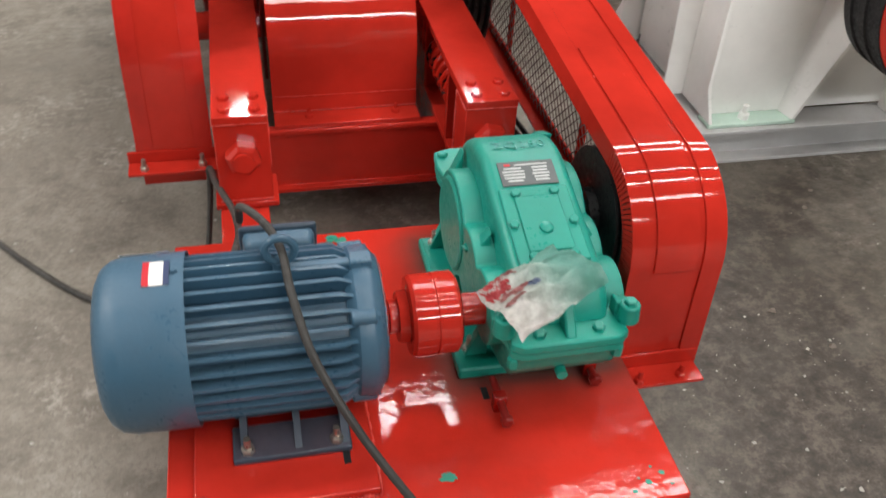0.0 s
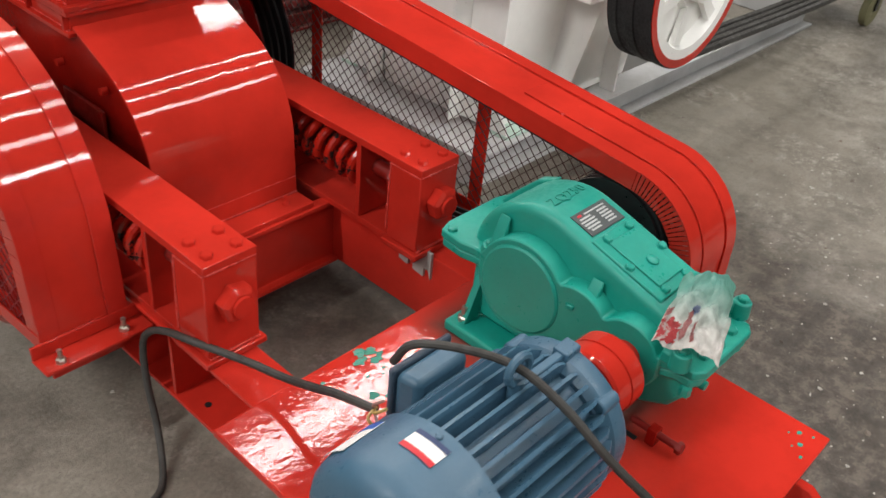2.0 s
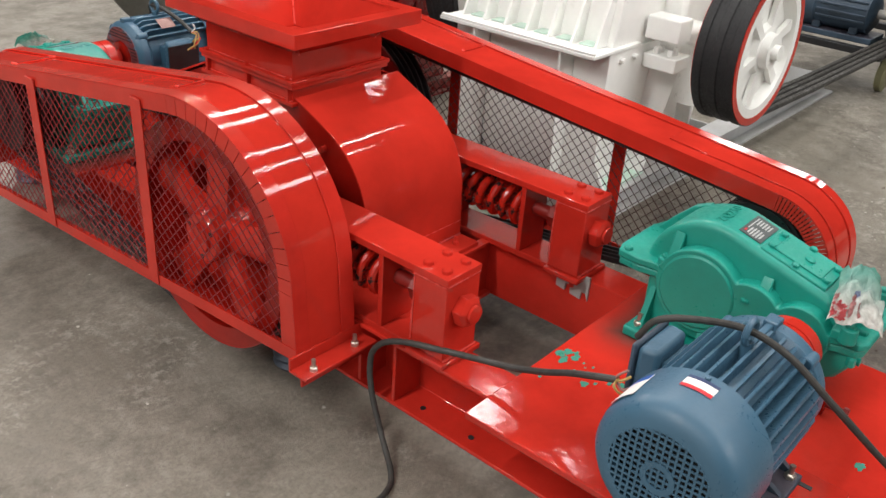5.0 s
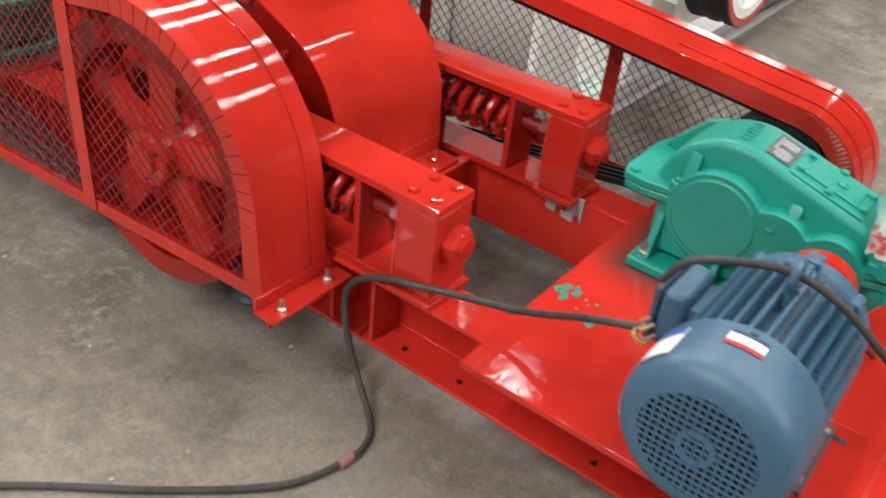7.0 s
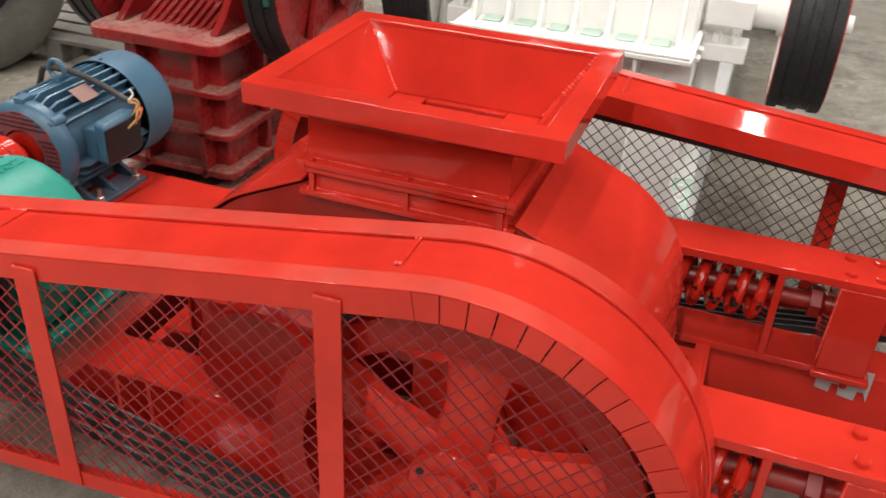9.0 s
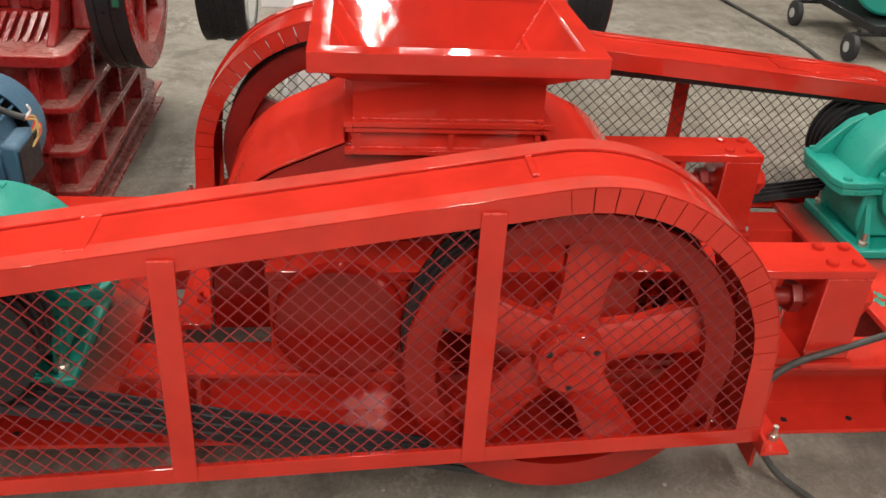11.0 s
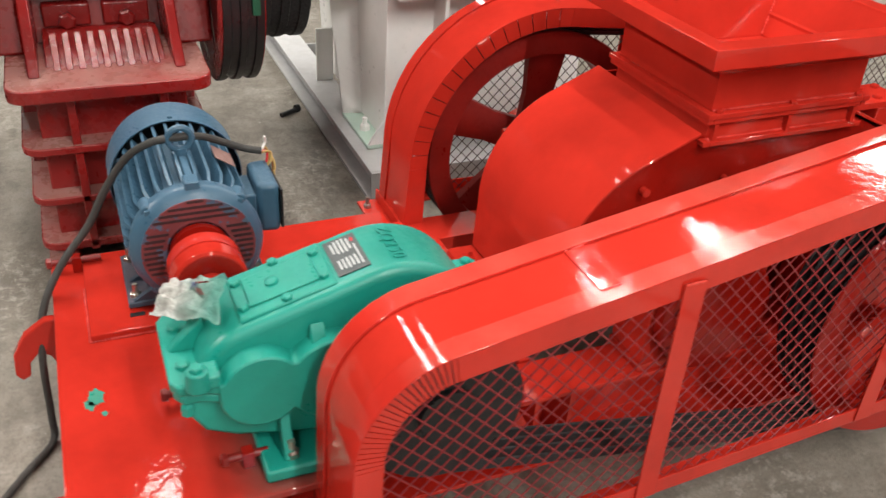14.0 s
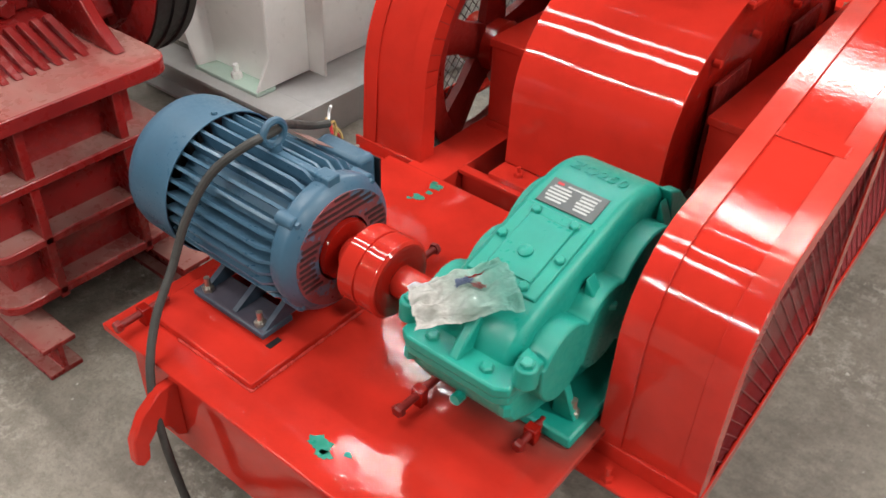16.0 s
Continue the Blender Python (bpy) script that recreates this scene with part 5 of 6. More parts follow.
cable("grey rubber cable from the motor over the arm to the floor",
      [(-0.308, -1.13, 0.494), (-0.308, -1.085, 0.478), (-0.304, -1.02, 0.450), (-0.302, -0.95, 0.415), (-0.304, -0.87, 0.385), (-0.316, -0.78, 0.368), (-0.352, -0.65, 0.355), (-0.362, -0.57, 0.335), (-0.372, -0.515, 0.305),
       (-0.375, -0.485, 0.25), (-0.385, -0.50, 0.16), (-0.405, -0.56, 0.06), (-0.45, -0.64, 0.011), (-0.50, -0.675, 0.010), (-0.57, -0.678, 0.010), (-0.708, -0.626, 0.010), (-0.882, -0.454, 0.010),
       (-1.06, -0.24, 0.010), (-1.28, -0.02, 0.010), (-1.65, 0.12, 0.010), (-2.2, 0.1, 0.010), (-2.9, -0.1, 0.010)], 0.0080,
      ends=(([(-0.308, -1.128, 0.494), (-0.325, -1.145, 0.508), (-0.312, -1.16, 0.52)], YELLOW), ([(-0.308, -1.128, 0.49), (-0.32, -1.15, 0.485), (-0.306, -1.165, 0.495)], TAPE),
            ([(-0.305, -1.128, 0.496), (-0.33, -1.135, 0.492), (-0.322, -1.15, 0.476), (-0.306, -1.162, 0.48)], YELLOW), ([(-0.308, -1.127, 0.497), (-0.318, -1.135, 0.515), (-0.31, -1.15, 0.53)], TAPE)))
tape = thing("tape_wrap", (-0.57, -0.678, 0.0), "faded red tape wound round the cable on the floor", "tape")
part("band", rod(B(), (-0.555, -0.68, 0.0125), (-0.592, -0.677, 0.0125), 0.0125, seg=14), TAPE, tape)
cable("grey rubber cable drawn through the motor's lifting eye",
      [(-0.29, -1.145, 0.60), (-0.285, -1.18, 0.655), (-0.25, -1.25, 0.672), (-0.225, -1.335, 0.678), (-0.215, -1.42, 0.652), (-0.19, -1.50, 0.585), (-0.13, -1.58, 0.49), (-0.04, -1.66, 0.37),
       (0.06, -1.71, 0.22), (0.16, -1.725, 0.07), (0.205, -1.715, 0.014), (0.26, -1.725, 0.010), (0.335, -1.784, 0.010), (0.504, -1.846, 0.010), (0.78, -1.96, 0.010), (1.0, -2.3, 0.010), (1.1, -2.8, 0.010)], 0.0072)
cable("grey rubber cable through the motor's lifting eye, over the deck",
      [(0.295, 1.20, 0.606), (0.303, 1.235, 0.613), (0.296, 1.28, 0.636), (0.270, 1.33, 0.668), (0.250, 1.38, 0.681), (0.265, 1.435, 0.668), (0.30, 1.485, 0.622), (0.32, 1.535, 0.545), (0.32, 1.58, 0.465), (0.30, 1.65, 0.385),
       (0.268, 1.70, 0.30), (0.235, 1.72, 0.19), (0.20, 1.725, 0.06), (0.17, 1.73, 0.012), (0.10, 1.78, 0.010), (-0.05, 1.90, 0.010), (-0.2, 2.15, 0.010)], 0.0083,
      ends=(([(0.295, 1.202, 0.606), (0.304, 1.19, 0.622), (0.296, 1.192, 0.64)], PAPER), ([(0.295, 1.202, 0.606), (0.308, 1.186, 0.596), (0.298, 1.19, 0.575)], LABEL_RED),
            ([(0.295, 1.202, 0.606), (0.312, 1.19, 0.606), (0.314, 1.182, 0.59), (0.302, 1.186, 0.572)], YELLOW), ([(0.295, 1.202, 0.603), (0.302, 1.18, 0.598), (0.292, 1.182, 0.578)], YELLOW)))


# ---------------------------------------------------------------- white jaw crusher on its skid
def wheel(parent, centre, radius, width, rim_material, tread_material, disc_material, spokes=6):
    """A flywheel round an axis along y; centre is the middle of the rim."""
    cx, cy, cz = centre
    w = width / 2
    part("tread", lathe(B(), [(-w, radius * 0.9), (-w, radius), (-w * 0.62, radius), (-w * 0.58, radius - 0.006), (-w * 0.2, radius - 0.006), (-w * 0.16, radius), (w * 0.16, radius), (w * 0.2, radius - 0.006),
                                  (w * 0.58, radius - 0.006), (w * 0.62, radius), (w, radius), (w, radius * 0.9)], centre, "y", 64, caps=False), tread_material, parent)
    for s in (-1, 1):
        part("rim_face", lathe(B(), [(s * (w + 0.001), radius * 0.89), (s * (w + 0.004), radius * 0.89), (s * (w + 0.004), radius * 0.985), (s * (w + 0.001), radius * 0.985)], centre, "y", 64, caps=False), rim_material, parent)
        part("disc_ring", lathe(B(), [(s * (w - 0.015), 0.0), (s * (w - 0.012), radius * 0.30), (s * (w - 0.035), radius * 0.34), (s * (w - 0.045), radius * 0.72), (s * (w + 0.002), radius * 0.77), (s * (w + 0.002), radius * 0.90)], centre, "y", 64, caps=False), disc_material, parent)
        part("hub", lathe(B(), [(s * (w - 0.02), radius * 0.24), (s * (w + 0.02), radius * 0.22), (s * (w + 0.02), radius * 0.10), (s * (w + 0.045), radius * 0.10), (s * (w + 0.045), 0.0)], centre, "y", 32), disc_material, parent)
        for k in range(spokes):
            a = math.tau * k / spokes + 0.3
            u = Vector((math.cos(a), 0, math.sin(a)))
            v = Vector((-math.sin(a), 0, math.cos(a)))
            bm = B()
            p0, p1 = Vector(centre) + u * radius * 0.26, Vector(centre) + u * radius * 0.74
            q = [p0 - v * 0.016, p1 - v * 0.022, p1 + v * 0.022, p0 + v * 0.016]
            lo, hi = [bm.verts.new(x + Vector((0, s * (w - 0.034), 0))) for x in q], [bm.verts.new(x + Vector((0, s * (w - 0.012), 0))) for x in q]
            bm.faces.new(lo), bm.faces.new(hi)
            for i in range(4):
                j = (i + 1) % 4
                bm.faces.new((lo[i], lo[j], hi[j], hi[i]))
            part("spoke", bm, disc_material, parent)


skid = thing("steel_skid", (2.4, 0.17, 0), "pale grey painted steel beam skid on the floor", "skid")
for y0, y1 in ((-0.24, -0.12), (0.58, 0.70)):
    part("beam", prism(B(), i_profile(y0, y1, 0.0, 0.122), "x", 1.03, 3.80), GREY, skid, bevel=0.002)
part("end_plate", box(B(), 1.03, 1.34, -0.1195, 0.5795, 0.112, 0.1205), GREY, skid, bevel=0.002)
part("end_face", box(B(), 1.018, 1.0295, -0.24, 0.70, 0.0, 0.1215), GREY, skid, bevel=0.002)
for x in (1.05, 2.35, 3.74):
    part("tie_beam", box(B(), x, x + 0.012, -0.1195, 0.5795, 0.004, 0.1115), GREY, skid, bevel=0.002)

wj = thing("white_jaw_crusher", (1.7, 0.22, 0.122), "large white painted jaw crusher standing on a skid", "jaw crusher")
part("body", prism(B(), [(1.33, 0.134), (2.05, 0.134), (2.12, 0.45), (2.05, 1.05), (1.30, 1.05), (1.24, 0.67), (1.24, 0.5)], "y", -0.136, 0.576), WHITE, wj, bevel=0.006)


def slab(rings):
    """A solid between two outlines of equally many corners."""
    bm = B()
    lo, hi = [[bm.verts.new(p) for p in r] for r in rings]
    bm.faces.new(lo[::-1]), bm.faces.new(hi)
    for i in range(len(lo)):
        j = (i + 1) % len(lo)
        bm.faces.new((lo[i], lo[j], hi[j], hi[i]))
    bmesh.ops.recalc_face_normals(bm, faces=bm.faces)
    return bm


for s, yi in ((-1, -0.142), (1, 0.582)):
    # an upright front plate whose edge flares out to the foot
    edge, foot = yi + s * 0.012, yi + s * 0.072
    inner = 0.006 if s < 0 else 0.424
    outline = [(inner, 0.137), (foot, 0.137), (edge, 0.236), (edge, 0.672), (inner, 0.672)]
    part("leg_front", prism(B(), outline, "x", 1.197, 1.209), WHITE, wj, bevel=0.002)
    part("leg_side", prism(B(), [(1.21, 0.137), (1.49, 0.137), (1.60, 0.50), (1.60, 0.672), (1.21, 0.672)], "y", yi - 0.005, yi + 0.005), WHITE, wj, bevel=0.002)
    a, b = yi + s * 0.006, yi + s * 0.073
    part("leg_rib", slab(([(1.478, a, 0.137), (1.492, a, 0.137), (1.507, b, 0.137), (1.493, b, 0.137)], [(1.535, a, 0.56), (1.552, a, 0.56), (1.70, b, 0.56), (1.683, b, 0.56)])), WHITE, wj, bevel=0.002)
    part("foot_plate", box(B(), 1.195, 1.51, min(yi, foot) - 0.003, max(yi, foot) + 0.003, 0.1225, 0.136), WHITE_IN, wj, bevel=0.003)
    bolts(wj, [(1.335, yi + s * 0.04, 0.136)], 0.019, 0.022, material=WHITE, stud=0.025)
    fin = inner + s * 0.006
    part("front_fin", prism(B(), [(1.124, 0.137), (1.197, 0.137), (1.197, 0.671), (1.095, 0.671), (1.112, 0.50)], "y", min(fin, fin - s * 0.012), max(fin, fin - s * 0.012)), WHITE, wj, bevel=0.002)
    part("tail_flange", box(B(), 1.87, 1.884, min(yi, foot) + 0.002, max(yi, foot), 0.1225, 0.34), WHITE, wj, bevel=0.003)
    # the bearing blocks stand out past the legs
    b0, b1 = (-0.295, -0.148) if s < 0 else (0.588, 0.735)
    block = part("bearing_block", box(B(), 1.46, 1.585, b0, b1, 0.583, 0.640), WHITE, wj, bevel=0.005)
    for bx in (1.49, 1.525):
        for k in (0, 1):
            part("nut", hexa(B(), (bx, (b0 + b1) / 2 - 0.03 + 0.06 * k, 0.640), 0.013, 0.026), WHITE, block)
    part("upper_block", box(B(), 1.45, 1.55, b0, b1, 0.70, 0.79), WHITE, wj, bevel=0.006)
    part("bearing_cap", box(B(), 1.60, 1.84, min(b, yi) - 0.015, max(b, yi) + 0.015, 0.565, 0.86), WHITE, wj, bevel=0.02)
    for bx in (1.295, 1.388):
        part("side_bolt", hexa(B(), (bx, yi + s * 0.005, 0.636), 0.013, 0.018, "-y" if s < 0 else "y"), WHITE, wj)
bm = B()
box(bm, 1.08, 1.42, -0.155, 0.595, 0.673, 0.688)
part("feed_tray", bm, WHITE, wj, bevel=0.003)
part("front_panel", box(B(), 1.201, 1.211, 0.0135, 0.4165, 0.168, 0.672), WHITE, wj, bevel=0.002)
part("panel_lip", box(B(), 1.209, 1.215, 0.0135, 0.4165, 0.126, 0.1675), WHITE, wj, bevel=0.002)
part("jaw_wall", prism(B(), [(1.27, 0.6885), (1.42, 0.6885), (1.60, 1.05), (1.33, 1.05)], "y", -0.134, 0.574), WHITE, wj, bevel=0.004)
for k in range(7):
    y = -0.10 + 0.107 * k
    part("jaw_rib", prism(B(), [(1.165, 0.6885), (1.28, 0.6885), (1.34, 1.04), (1.31, 1.04)], "y", y - 0.006, y + 0.006), WHITE, wj, bevel=0.002)
    if k < 6:
        part("pocket_floor", box(B(), 1.185, 1.262, y + 0.024, y + 0.083, 0.6884, 0.695), WHITE_IN, wj, bevel=0.004)
part("tray_lip", box(B(), 1.083, 1.10, -0.15, 0.59, 0.6882, 0.698), WHITE, wj, bevel=0.003)
for cy in (-0.475, 0.875):
    w = part("flywheel", rod(B(), (1.69, cy - 0.06, 0.70), (1.69, cy + 0.06, 0.70), 0.05, seg=20), WHITE, wj)
    wheel(w, (1.69, cy, 0.70), 0.30, 0.165, RED if cy < 0 else BLACK, RUBBER, WHITE)
part("axle", rod(B(), (1.69, -0.56, 0.70), (1.69, 0.96, 0.70), 0.05, seg=24), WHITE, wj)
for lx, tint in ((-0.028, GREEN_MARK), (0.03, TAPE)):
    bm = B()
    ribbon(bm, arc(0, 0, 0.2985, radians(196), radians(226), 8), -0.475 + lx, -0.475 + lx + 0.02, 0.0012, inward=-1)
    bmesh.ops.transform(bm, matrix=Matrix(((0, 1, 0, 1.69), (1, 0, 0, 0), (0, 0, 1, 0.70), (0, 0, 0, 1))), verts=bm.verts)
    part("tread_label", bm, tint, wj)
for k in range(4):
    belt = thing("drive_belt", (2.9, -0.475 + 0.034 * (k - 1.5), 0.03), "black rubber drive belt of the white crusher", "drive belt", "belts of the white crusher")
    bm = B()
    yk = -0.475 + 0.034 * (k - 1.5)
    tube(bm, [Vector((1.72, yk, 0.405)), Vector((2.6, yk, 0.375)), Vector((3.95, yk, 0.345))], 0.014, 8)
    tube(bm, [Vector((1.76, yk, 0.995)), Vector((2.4, yk, 0.865)), Vector((3.95, yk, 0.60))], 0.014, 8)
    part("strand", bm, CABLE, belt)
cart = thing("motor_cart", (4.15, -0.2, 0.252), "dark low steel cart under the crusher's motor", "cart")
for y0 in (-0.46, 0.12):
    part("cart_beam", prism(B(), i_profile(y0, y0 + 0.08, 0.2525, 0.31), "x", 3.74, 4.60), BLACK, cart, bevel=0.003)
for x0 in (3.76, 4.14, 4.54):
    part("cross_bar", box(B(), x0, x0 + 0.05, -0.38, 0.12, 0.262, 0.302), BLACK, cart, bevel=0.003)
mot = thing("crusher_motor", (3.95, -0.20, 0.31), "dark finned motor with a belt pulley on a low cart", "electric motor")
part("pulley", lathe(B(), [(-0.55, 0.0), (-0.55, 0.10), (-0.545, 0.128), (-0.42, 0.128), (-0.415, 0.10), (-0.415, 0.0)], (3.95, 0, 0.472), "y", 32), BLACK, mot)
part("pulley_rim", lathe(B(), [(-0.556, 0.095), (-0.556, 0.130), (-0.551, 0.130), (-0.551, 0.095)], (3.95, 0, 0.472), "y", 32), RED, mot)
part("shaft", rod(B(), (3.95, -0.43, 0.472), (3.95, -0.32, 0.472), 0.028, seg=16), BARE, mot)
part("motor_body", lathe(B(), [(-0.33, 0.0), (-0.33, 0.07), (-0.30, 0.125), (0.0, 0.125), (0.01, 0.135), (0.12, 0.135), (0.14, 0.11), (0.14, 0.0)], (3.95, 0, 0.472), "y", 36), BLUE_DARK, mot)
for k in range(14):
    a = radians(-20 + 220 * k / 13)
    part("fin", rod(B(), (3.95 + 0.13 * math.cos(a), -0.29, 0.472 + 0.13 * math.sin(a)), (3.95 + 0.13 * math.cos(a), -0.01, 0.472 + 0.13 * math.sin(a)), 0.007, seg=6), BLUE_DARK, mot)
part("motor_base", box(B(), 3.83, 4.07, -0.36, 0.10, 0.3105, 0.345), BLUE_DARK, mot, bevel=0.005)
for y0 in (-0.26, -0.04):
    part("motor_foot", box(B(), 3.86, 4.04, y0, y0 + 0.05, 0.3455, 0.40), BLUE_DARK, mot, bevel=0.004)

# ---------------------------------------------------------------- dusty maroon jaw crusher
mj = thing("maroon_jaw_crusher", (1.3, 1.45, 0), "dusty dark red cast jaw crusher with ribbed front", "jaw crusher")
YA, YB = 1.235, 1.715
body = [(0.86, 0.09), (1.95, 0.09), (1.95, 0.56), (0.86, 0.58)]
part("body", prism(B(), body, "y", YA + 0.05, YB - 0.05), MAROON, mj, bevel=0.006)


def rounded(x0, x1, y0, y1, r, n=5):
    out = []
    for cx, cy, a in ((x1 - r, y1 - r, 0), (x0 + r, y1 - r, 90), (x0 + r, y0 + r, 180), (x1 - r, y0 + r, 270)):
        out += [(cx + r * math.cos(radians(a + 90 * i / n)), cy + r * math.sin(radians(a + 90 * i / n))) for i in range(n + 1)]
    return out


for z, x0, t in ((0.575, 0.755, 0.036), (0.418, 0.79, 0.022), (0.268, 0.80, 0.022), (0.128, 0.80, 0.024)):
    part("shelf", prism(B(), rounded(x0, 1.90, YA - (0.01 if z > 0.5 else 0), YB + (0.01 if z > 0.5 else 0), 0.05), "z", z, z + t), MAROON, mj, bevel=0.004)
for y in (YA + 0.115, YB - 0.135):
    part("front_rib", box(B(), 0.80, 0.87, y - 0.011, y + 0.011, 0.12, 0.577), MAROON, mj, bevel=0.003)
for x in (1.05, 1.35, 1.65):
    for y0, y1 in ((YA + 0.008, YA + 0.06), (YB - 0.06, YB - 0.008)):
        part("side_rib", box(B(), x, x + 0.022, y0, y1, 0.12, 0.577), MAROON, mj, bevel=0.003)
for y0, y1 in ((YA + 0.01, YA + 0.09), (YB - 0.09, YB - 0.01)):
    part("skid_beam", prism(B(), i_profile(y0, y1, 0.0, 0.088), "x", 0.71, 2.05), MAROON, mj, bevel=0.002)
# jaw plates, wedges and bearing housings on top
part("jaw_back", prism(B(), [(1.12, 0.605), (1.50, 0.605), (1.52, 0.95), (1.22, 0.95)], "y", YA + 0.07, YB - 0.07), MAROON_GLOSS, mj, bevel=0.006)
for k in range(9):
    y = YA + 0.115 + 0.031 * k
    part("jaw_tooth", prism(B(), [(0.885, 0.612), (0.915, 0.612), (1.035, 0.655), (1.02, 0.668)], "y", y - 0.009, y + 0.009), MAROON_GLOSS, mj, bevel=0.002)
part("jaw_plate", prism(B(), [(0.90, 0.606), (1.12, 0.606), (1.12, 0.652), (1.04, 0.652)], "y", YA + 0.09, YB - 0.09), MAROON_GLOSS, mj, bevel=0.003)
for y in (YA + 0.06, YB - 0.06):
    part("cheek", prism(B(), [(0.84, 0.612), (1.30, 0.612), (1.30, 0.86), (1.06, 0.86), (0.90, 0.66)], "y", y - 0.014, y + 0.014), MAROON_GLOSS, mj, bevel=0.004)
for y in (1.400, 1.556):
    wedge = part("wedge_block", box(B(), 1.115, 1.19, y - 0.062, y + 0.062, 0.6525, 0.715), MAROON_GLOSS, mj, bevel=0.006)
    part("wedge_bolt", hexa(B(), (1.115, y, 0.672), 0.024, 0.026, "-x"), MAROON_GLOSS, wedge)
part("toggle_bar", box(B(), 1.10, 1.22, YA + 0.08, YB - 0.08, 0.74, 0.80), MAROON_GLOSS, mj, bevel=0.01)
for y in (YA - 0.005, YB + 0.005):
    part("bearing_housing", prism(B(), [(1.02, 0.612), (1.42, 0.612), (1.36, 0.80), (1.08, 0.80)], "y", y - 0.05, y + 0.05), MAROON, mj, bevel=0.01)
for cy in (1.12, 1.83):
    w = part("flywheel", rod(B(), (1.17, cy - 0.06, 0.80), (1.17, cy + 0.06, 0.80), 0.05, seg=20), MAROON, mj)
    wheel(w, (1.17, cy, 0.80), 0.34, 0.11, MAROON, BLACK, MAROON)
part("axle", rod(B(), (1.17, 1.07, 0.80), (1.17, 1.89, 0.80), 0.05, seg=24), MAROON, mj)
part("green_patch", box(B(), 0.8265, 0.838, 1.078, 1.098, 0.74, 0.82), GREEN_MARK, mj)

# ---------------------------------------------------------------- things further off on the floor
castor = thing("castor_wheel", (4.09, -0.42, 0), "khaki castor wheel in a steel fork under the cart", "castor")
part("tyre", lathe(B(), [(-0.022, 0.04), (-0.025, 0.085), (-0.018, 0.1), (0.018, 0.1), (0.025, 0.085), (0.022, 0.04)], (4.09, -0.42, 0.1), "y", 28), KHAKI, castor)
for fy in (-0.453, -0.394):
    part("fork_arm", box(B(), 4.07, 4.11, fy, fy + 0.007, 0.09, 0.24), BLACK, castor, bevel=0.002)
part("fork_plate", box(B(), 4.03, 4.15, -0.47, -0.37, 0.24, 0.252), BLACK, castor, bevel=0.002)

tank = thing("teal_machine", (3.35, -2.75, 0), "dark teal machine on castors at the hall's side", "machine")
part("body", rod(B(), (2.98, -2.62, 0.42), (3.7, -3.0, 0.42), 0.19, seg=32), TEAL, tank, bevel=0.02)
part("chassis", box(B(), 2.86, 3.7, -2.95, -2.52, 0.16, 0.21), BLACK, tank, bevel=0.006)
for wx, wy in ((2.88, -2.42), (3.6, -2.42), (2.88, -2.98), (3.6, -2.98)):
    wheel_part = part("castor", lathe(B(), [(-0.022, 0.0), (-0.022, 0.066), (-0.015, 0.078), (0.015, 0.078), (0.022, 0.066), (0.022, 0.0)], (wx, wy, 0.078), "y", 24), RUBBER, tank)
    part("hub", rod(B(), (wx, wy - 0.026, 0.078), (wx, wy + 0.026, 0.078), 0.03, seg=16), BARE, wheel_part)
    part("stem", box(B(), wx - 0.015, wx + 0.015, wy - 0.03 if wy > -2.7 else wy + 0.023, wy - 0.023 if wy > -2.7 else wy + 0.03, 0.078, 0.18), BLACK, wheel_part)
    part("arm", box(B(), wx - 0.02, wx + 0.02, min(wy, -2.7), max(wy, -2.7), 0.145, 0.16), BLACK, tank)
cable("dusty cable lying across the hall floor", [(4.6, -2.1, 0.011), (4.0, -2.18, 0.011), (3.47, -2.239, 0.011), (3.151, -2.262, 0.011), (2.85, -2.25, 0.011), (2.668, -2.215, 0.011), (2.35, -2.30, 0.011), (2.1, -2.6, 0.011)], 0.011)

tyre = thing("lorry_tyre", (1.62, 3.02, 0), "dusty grey lorry tyre leaning beside a pallet", "tyre")
prof = [(-0.13, 0.26), (-0.145, 0.33), (-0.14, 0.42), (-0.115, 0.46), (-0.06, 0.475), (0.06, 0.475), (0.115, 0.46), (0.14, 0.42), (0.145, 0.33), (0.13, 0.26), (0.09, 0.25), (-0.09, 0.25), (-0.13, 0.26)]
bm = lathe(B(), prof, (0, 0, 0), "x", 56, caps=False)
bmesh.ops.transform(bm, matrix=Matrix.Translation((1.50, 3.08, 0.475)) @ Matrix.Rotation(radians(62), 4, "Z"), verts=bm.verts)
part("casing", bm, OLD_TYRE, tyre, smooth=40)
bm = lathe(B(), [(-0.05, 0.252), (-0.05, 0.12), (-0.02, 0.10), (-0.02, 0.0)], (0, 0, 0), "x", 40, caps=False)
bmesh.ops.transform(bm, matrix=Matrix.Translation((1.50, 3.08, 0.475)) @ Matrix.Rotation(radians(62), 4, "Z"), verts=bm.verts)
part("rim", bm, BLACK, tyre)
pallet = thing("wooden_pallet", (2.1, 2.8, 0), "weathered grey wooden pallet on the floor", "pallet")
for k in range(7):
    part("plank", box(B(), 1.75 + 0.13 * k, 1.85 + 0.13 * k, 2.42, 3.25, 0.10, 0.12), PALE_WOOD, pallet, bevel=0.002)
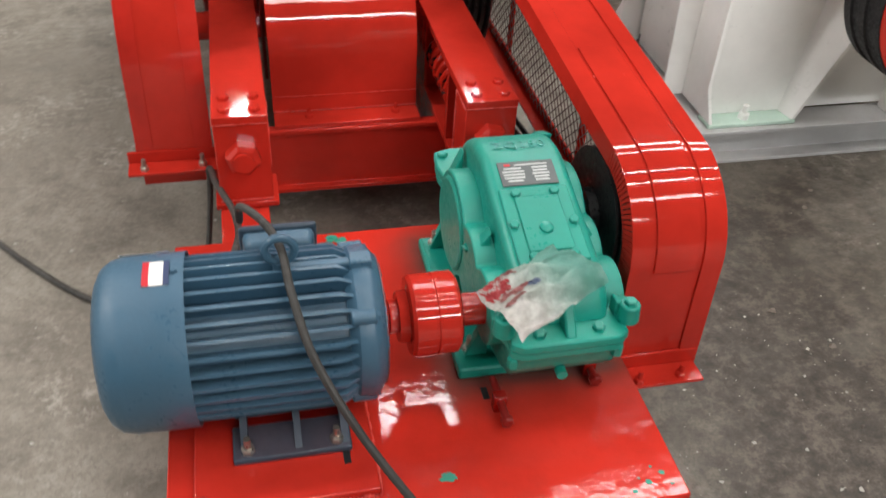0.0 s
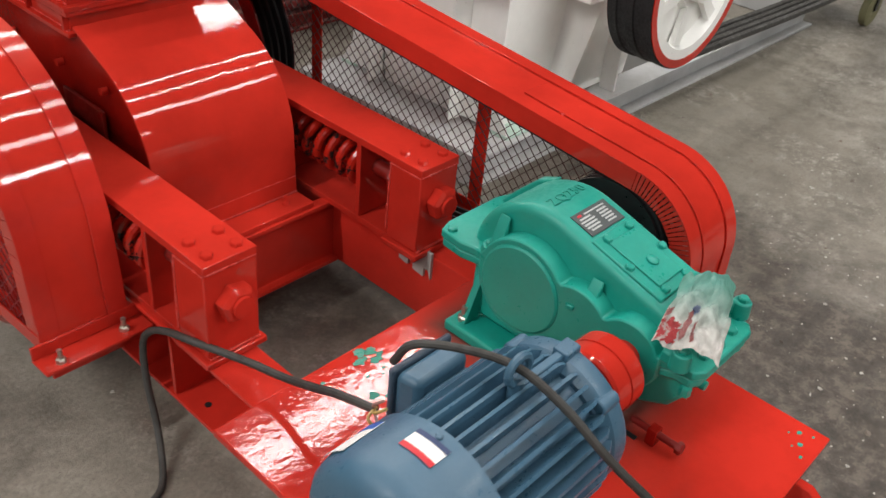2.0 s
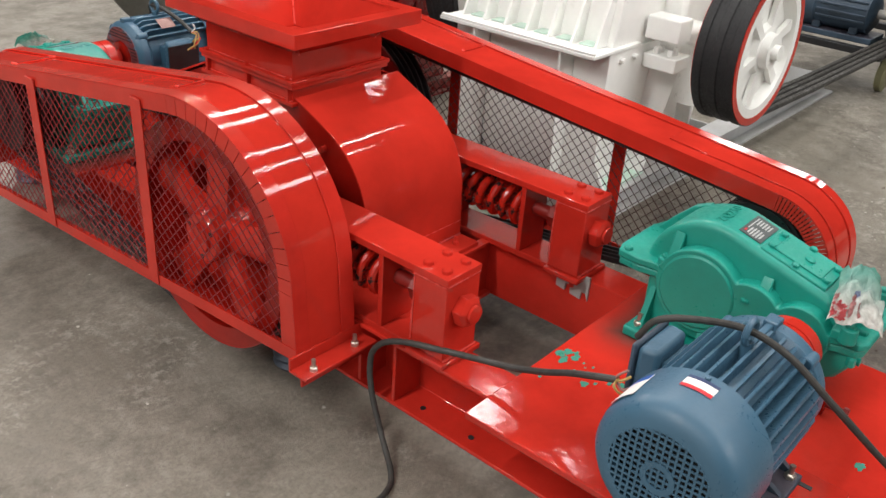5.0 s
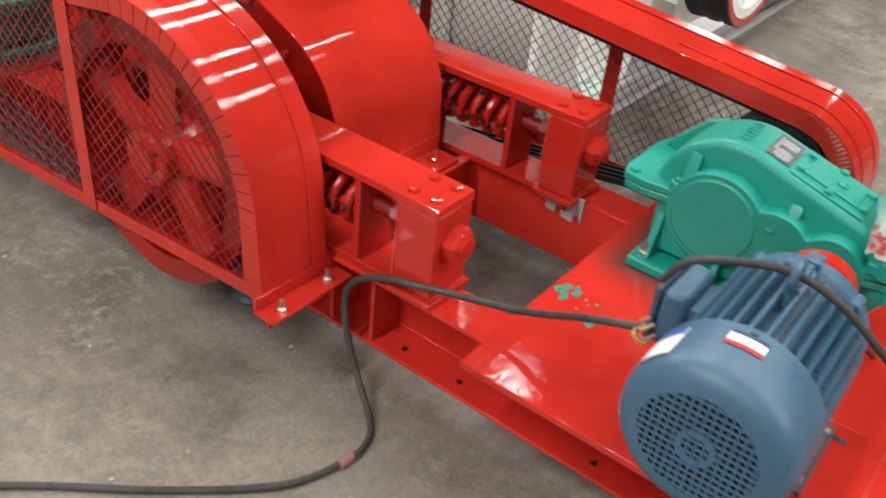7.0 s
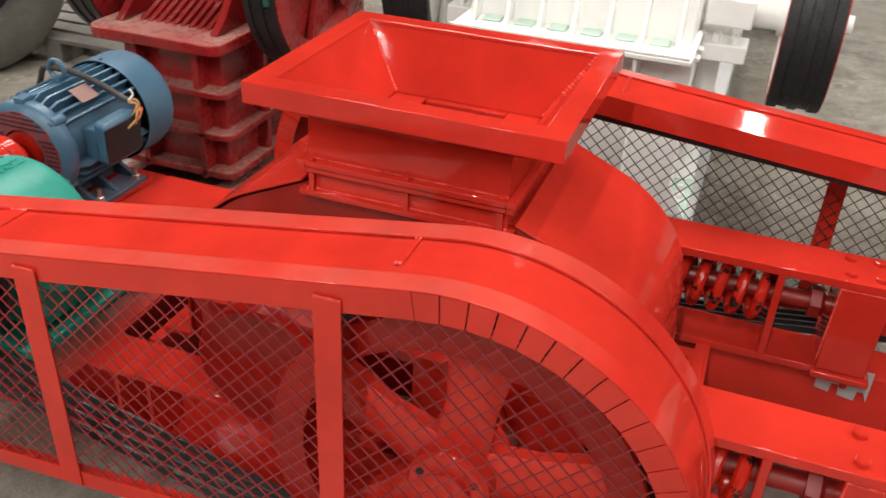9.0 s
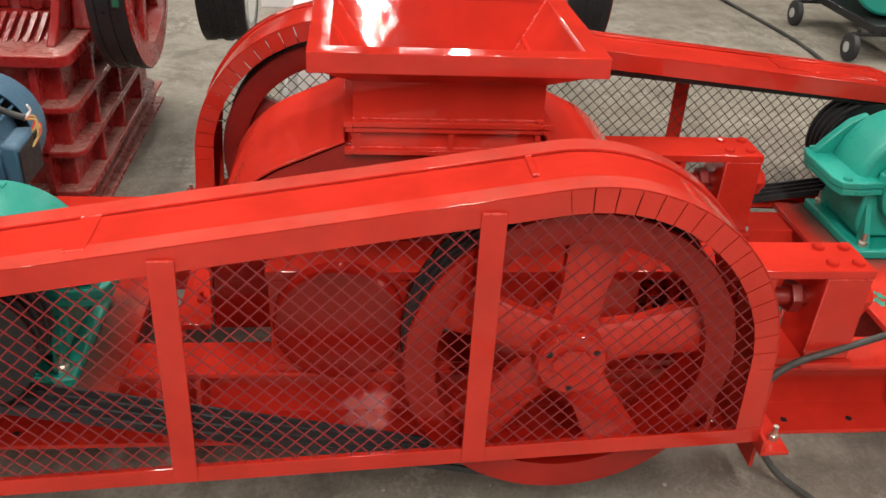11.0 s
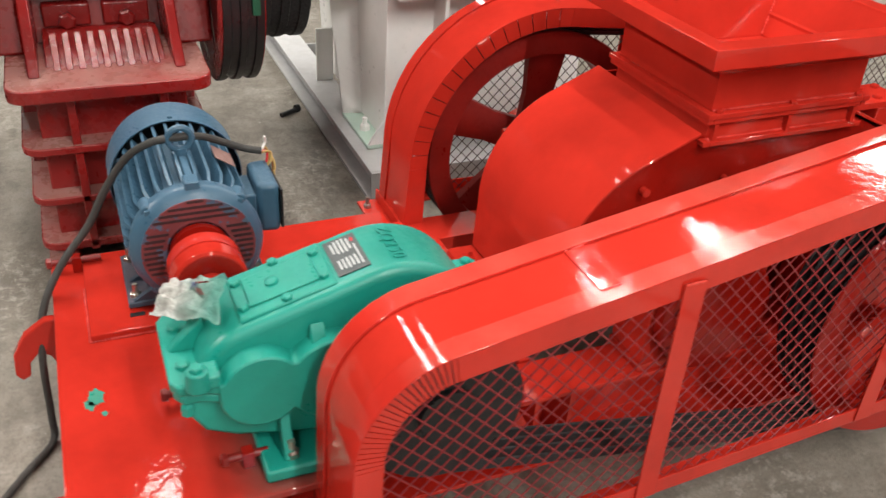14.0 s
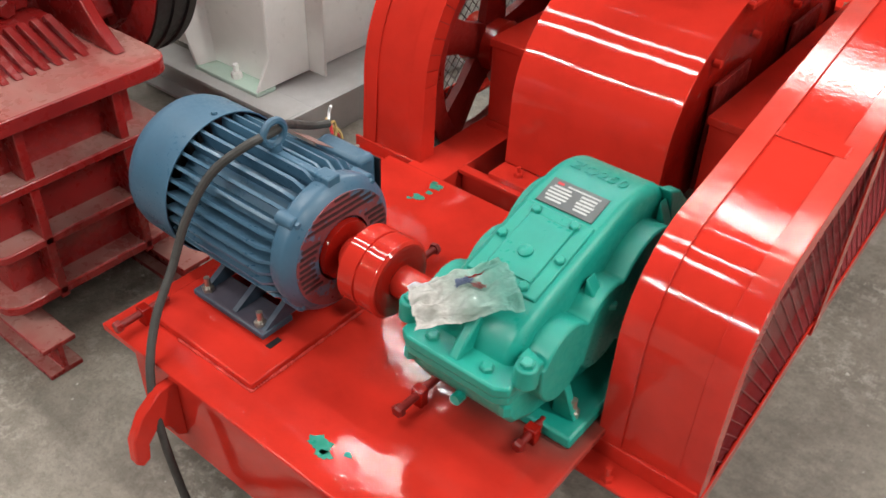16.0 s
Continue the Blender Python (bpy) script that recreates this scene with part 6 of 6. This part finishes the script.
for k in range(3):
    part("bearer", box(B(), 1.75, 2.63, 2.43 + 0.36 * k, 2.52 + 0.36 * k, 0.0, 0.0995), PALE_WOOD, pallet, bevel=0.002)
pin = thing("black_pin", (1.84, 0.80, 0.0), "short black steel pin lying on the floor by the skid", "pin")
part("shank", rod(B(), (1.82, 0.82, 0.0105), (1.86, 0.75, 0.0105), 0.010, seg=12), BLACK, pin)
part("head", rod(B(), (1.86, 0.75, 0.016), (1.866, 0.738, 0.016), 0.016, seg=12), BLACK, pin)

# pale flecks and grit strewn over the concrete
rnd = random.Random(21)
bm = B()
for k in range(1250):
    gx, gy = (rnd.uniform(-2.6, 3.4), rnd.uniform(-2.8, 2.6)) if k % 2 else (rnd.uniform(0.2, 2.6), rnd.uniform(-2.6, -0.9))
    if abs(gx) < 0.36 and abs(gy) < 1.68:
        continue
    r = 0.0015 + 0.0045 * rnd.random() ** 3
    pts = [(gx + r * (0.5 + rnd.random()) * math.cos(i * 1.2566), gy + r * (0.4 + rnd.random()) * math.sin(i * 1.2566)) for i in range(5)]
    prism(bm, pts, "z", 0.0002, 0.0012 + 0.25 * r)
tagged(part("floor_grit", bm, GRIT), "pale paint chips and grit strewn on the floor", "grit", kind="stuff")

# small stones and crumbs on the dirty stretch beside the long guard
rnd = random.Random(8)
bm = B()
for k in range(150):
    gx, gy = rnd.uniform(0.62, 2.6), rnd.uniform(-2.7, -0.35)
    r = 0.003 + 0.009 * rnd.random() ** 4
    ring = [Vector((gx + r * rnd.uniform(0.6, 1.3) * math.cos(i * math.tau / 6), gy + r * rnd.uniform(0.5, 1.1) * math.sin(i * math.tau / 6), 0.0003)) for i in range(6)]
    low = [bm.verts.new(p) for p in ring]
    top = [bm.verts.new(Vector((gx, gy, 0)).lerp(p, 0.55) + Vector((0, 0, r * rnd.uniform(0.35, 0.8)))) for p in ring]
    for i in range(6):
        j = (i + 1) % 6
        bm.faces.new((low[i], low[j], top[j], top[i]))
    bm.faces.new(top)
    bm.faces.new(low[::-1])
tagged(part("floor_crumbs", bm, STONE), "small dusty stones and crumbs on the dirty floor", "stones", kind="stuff")
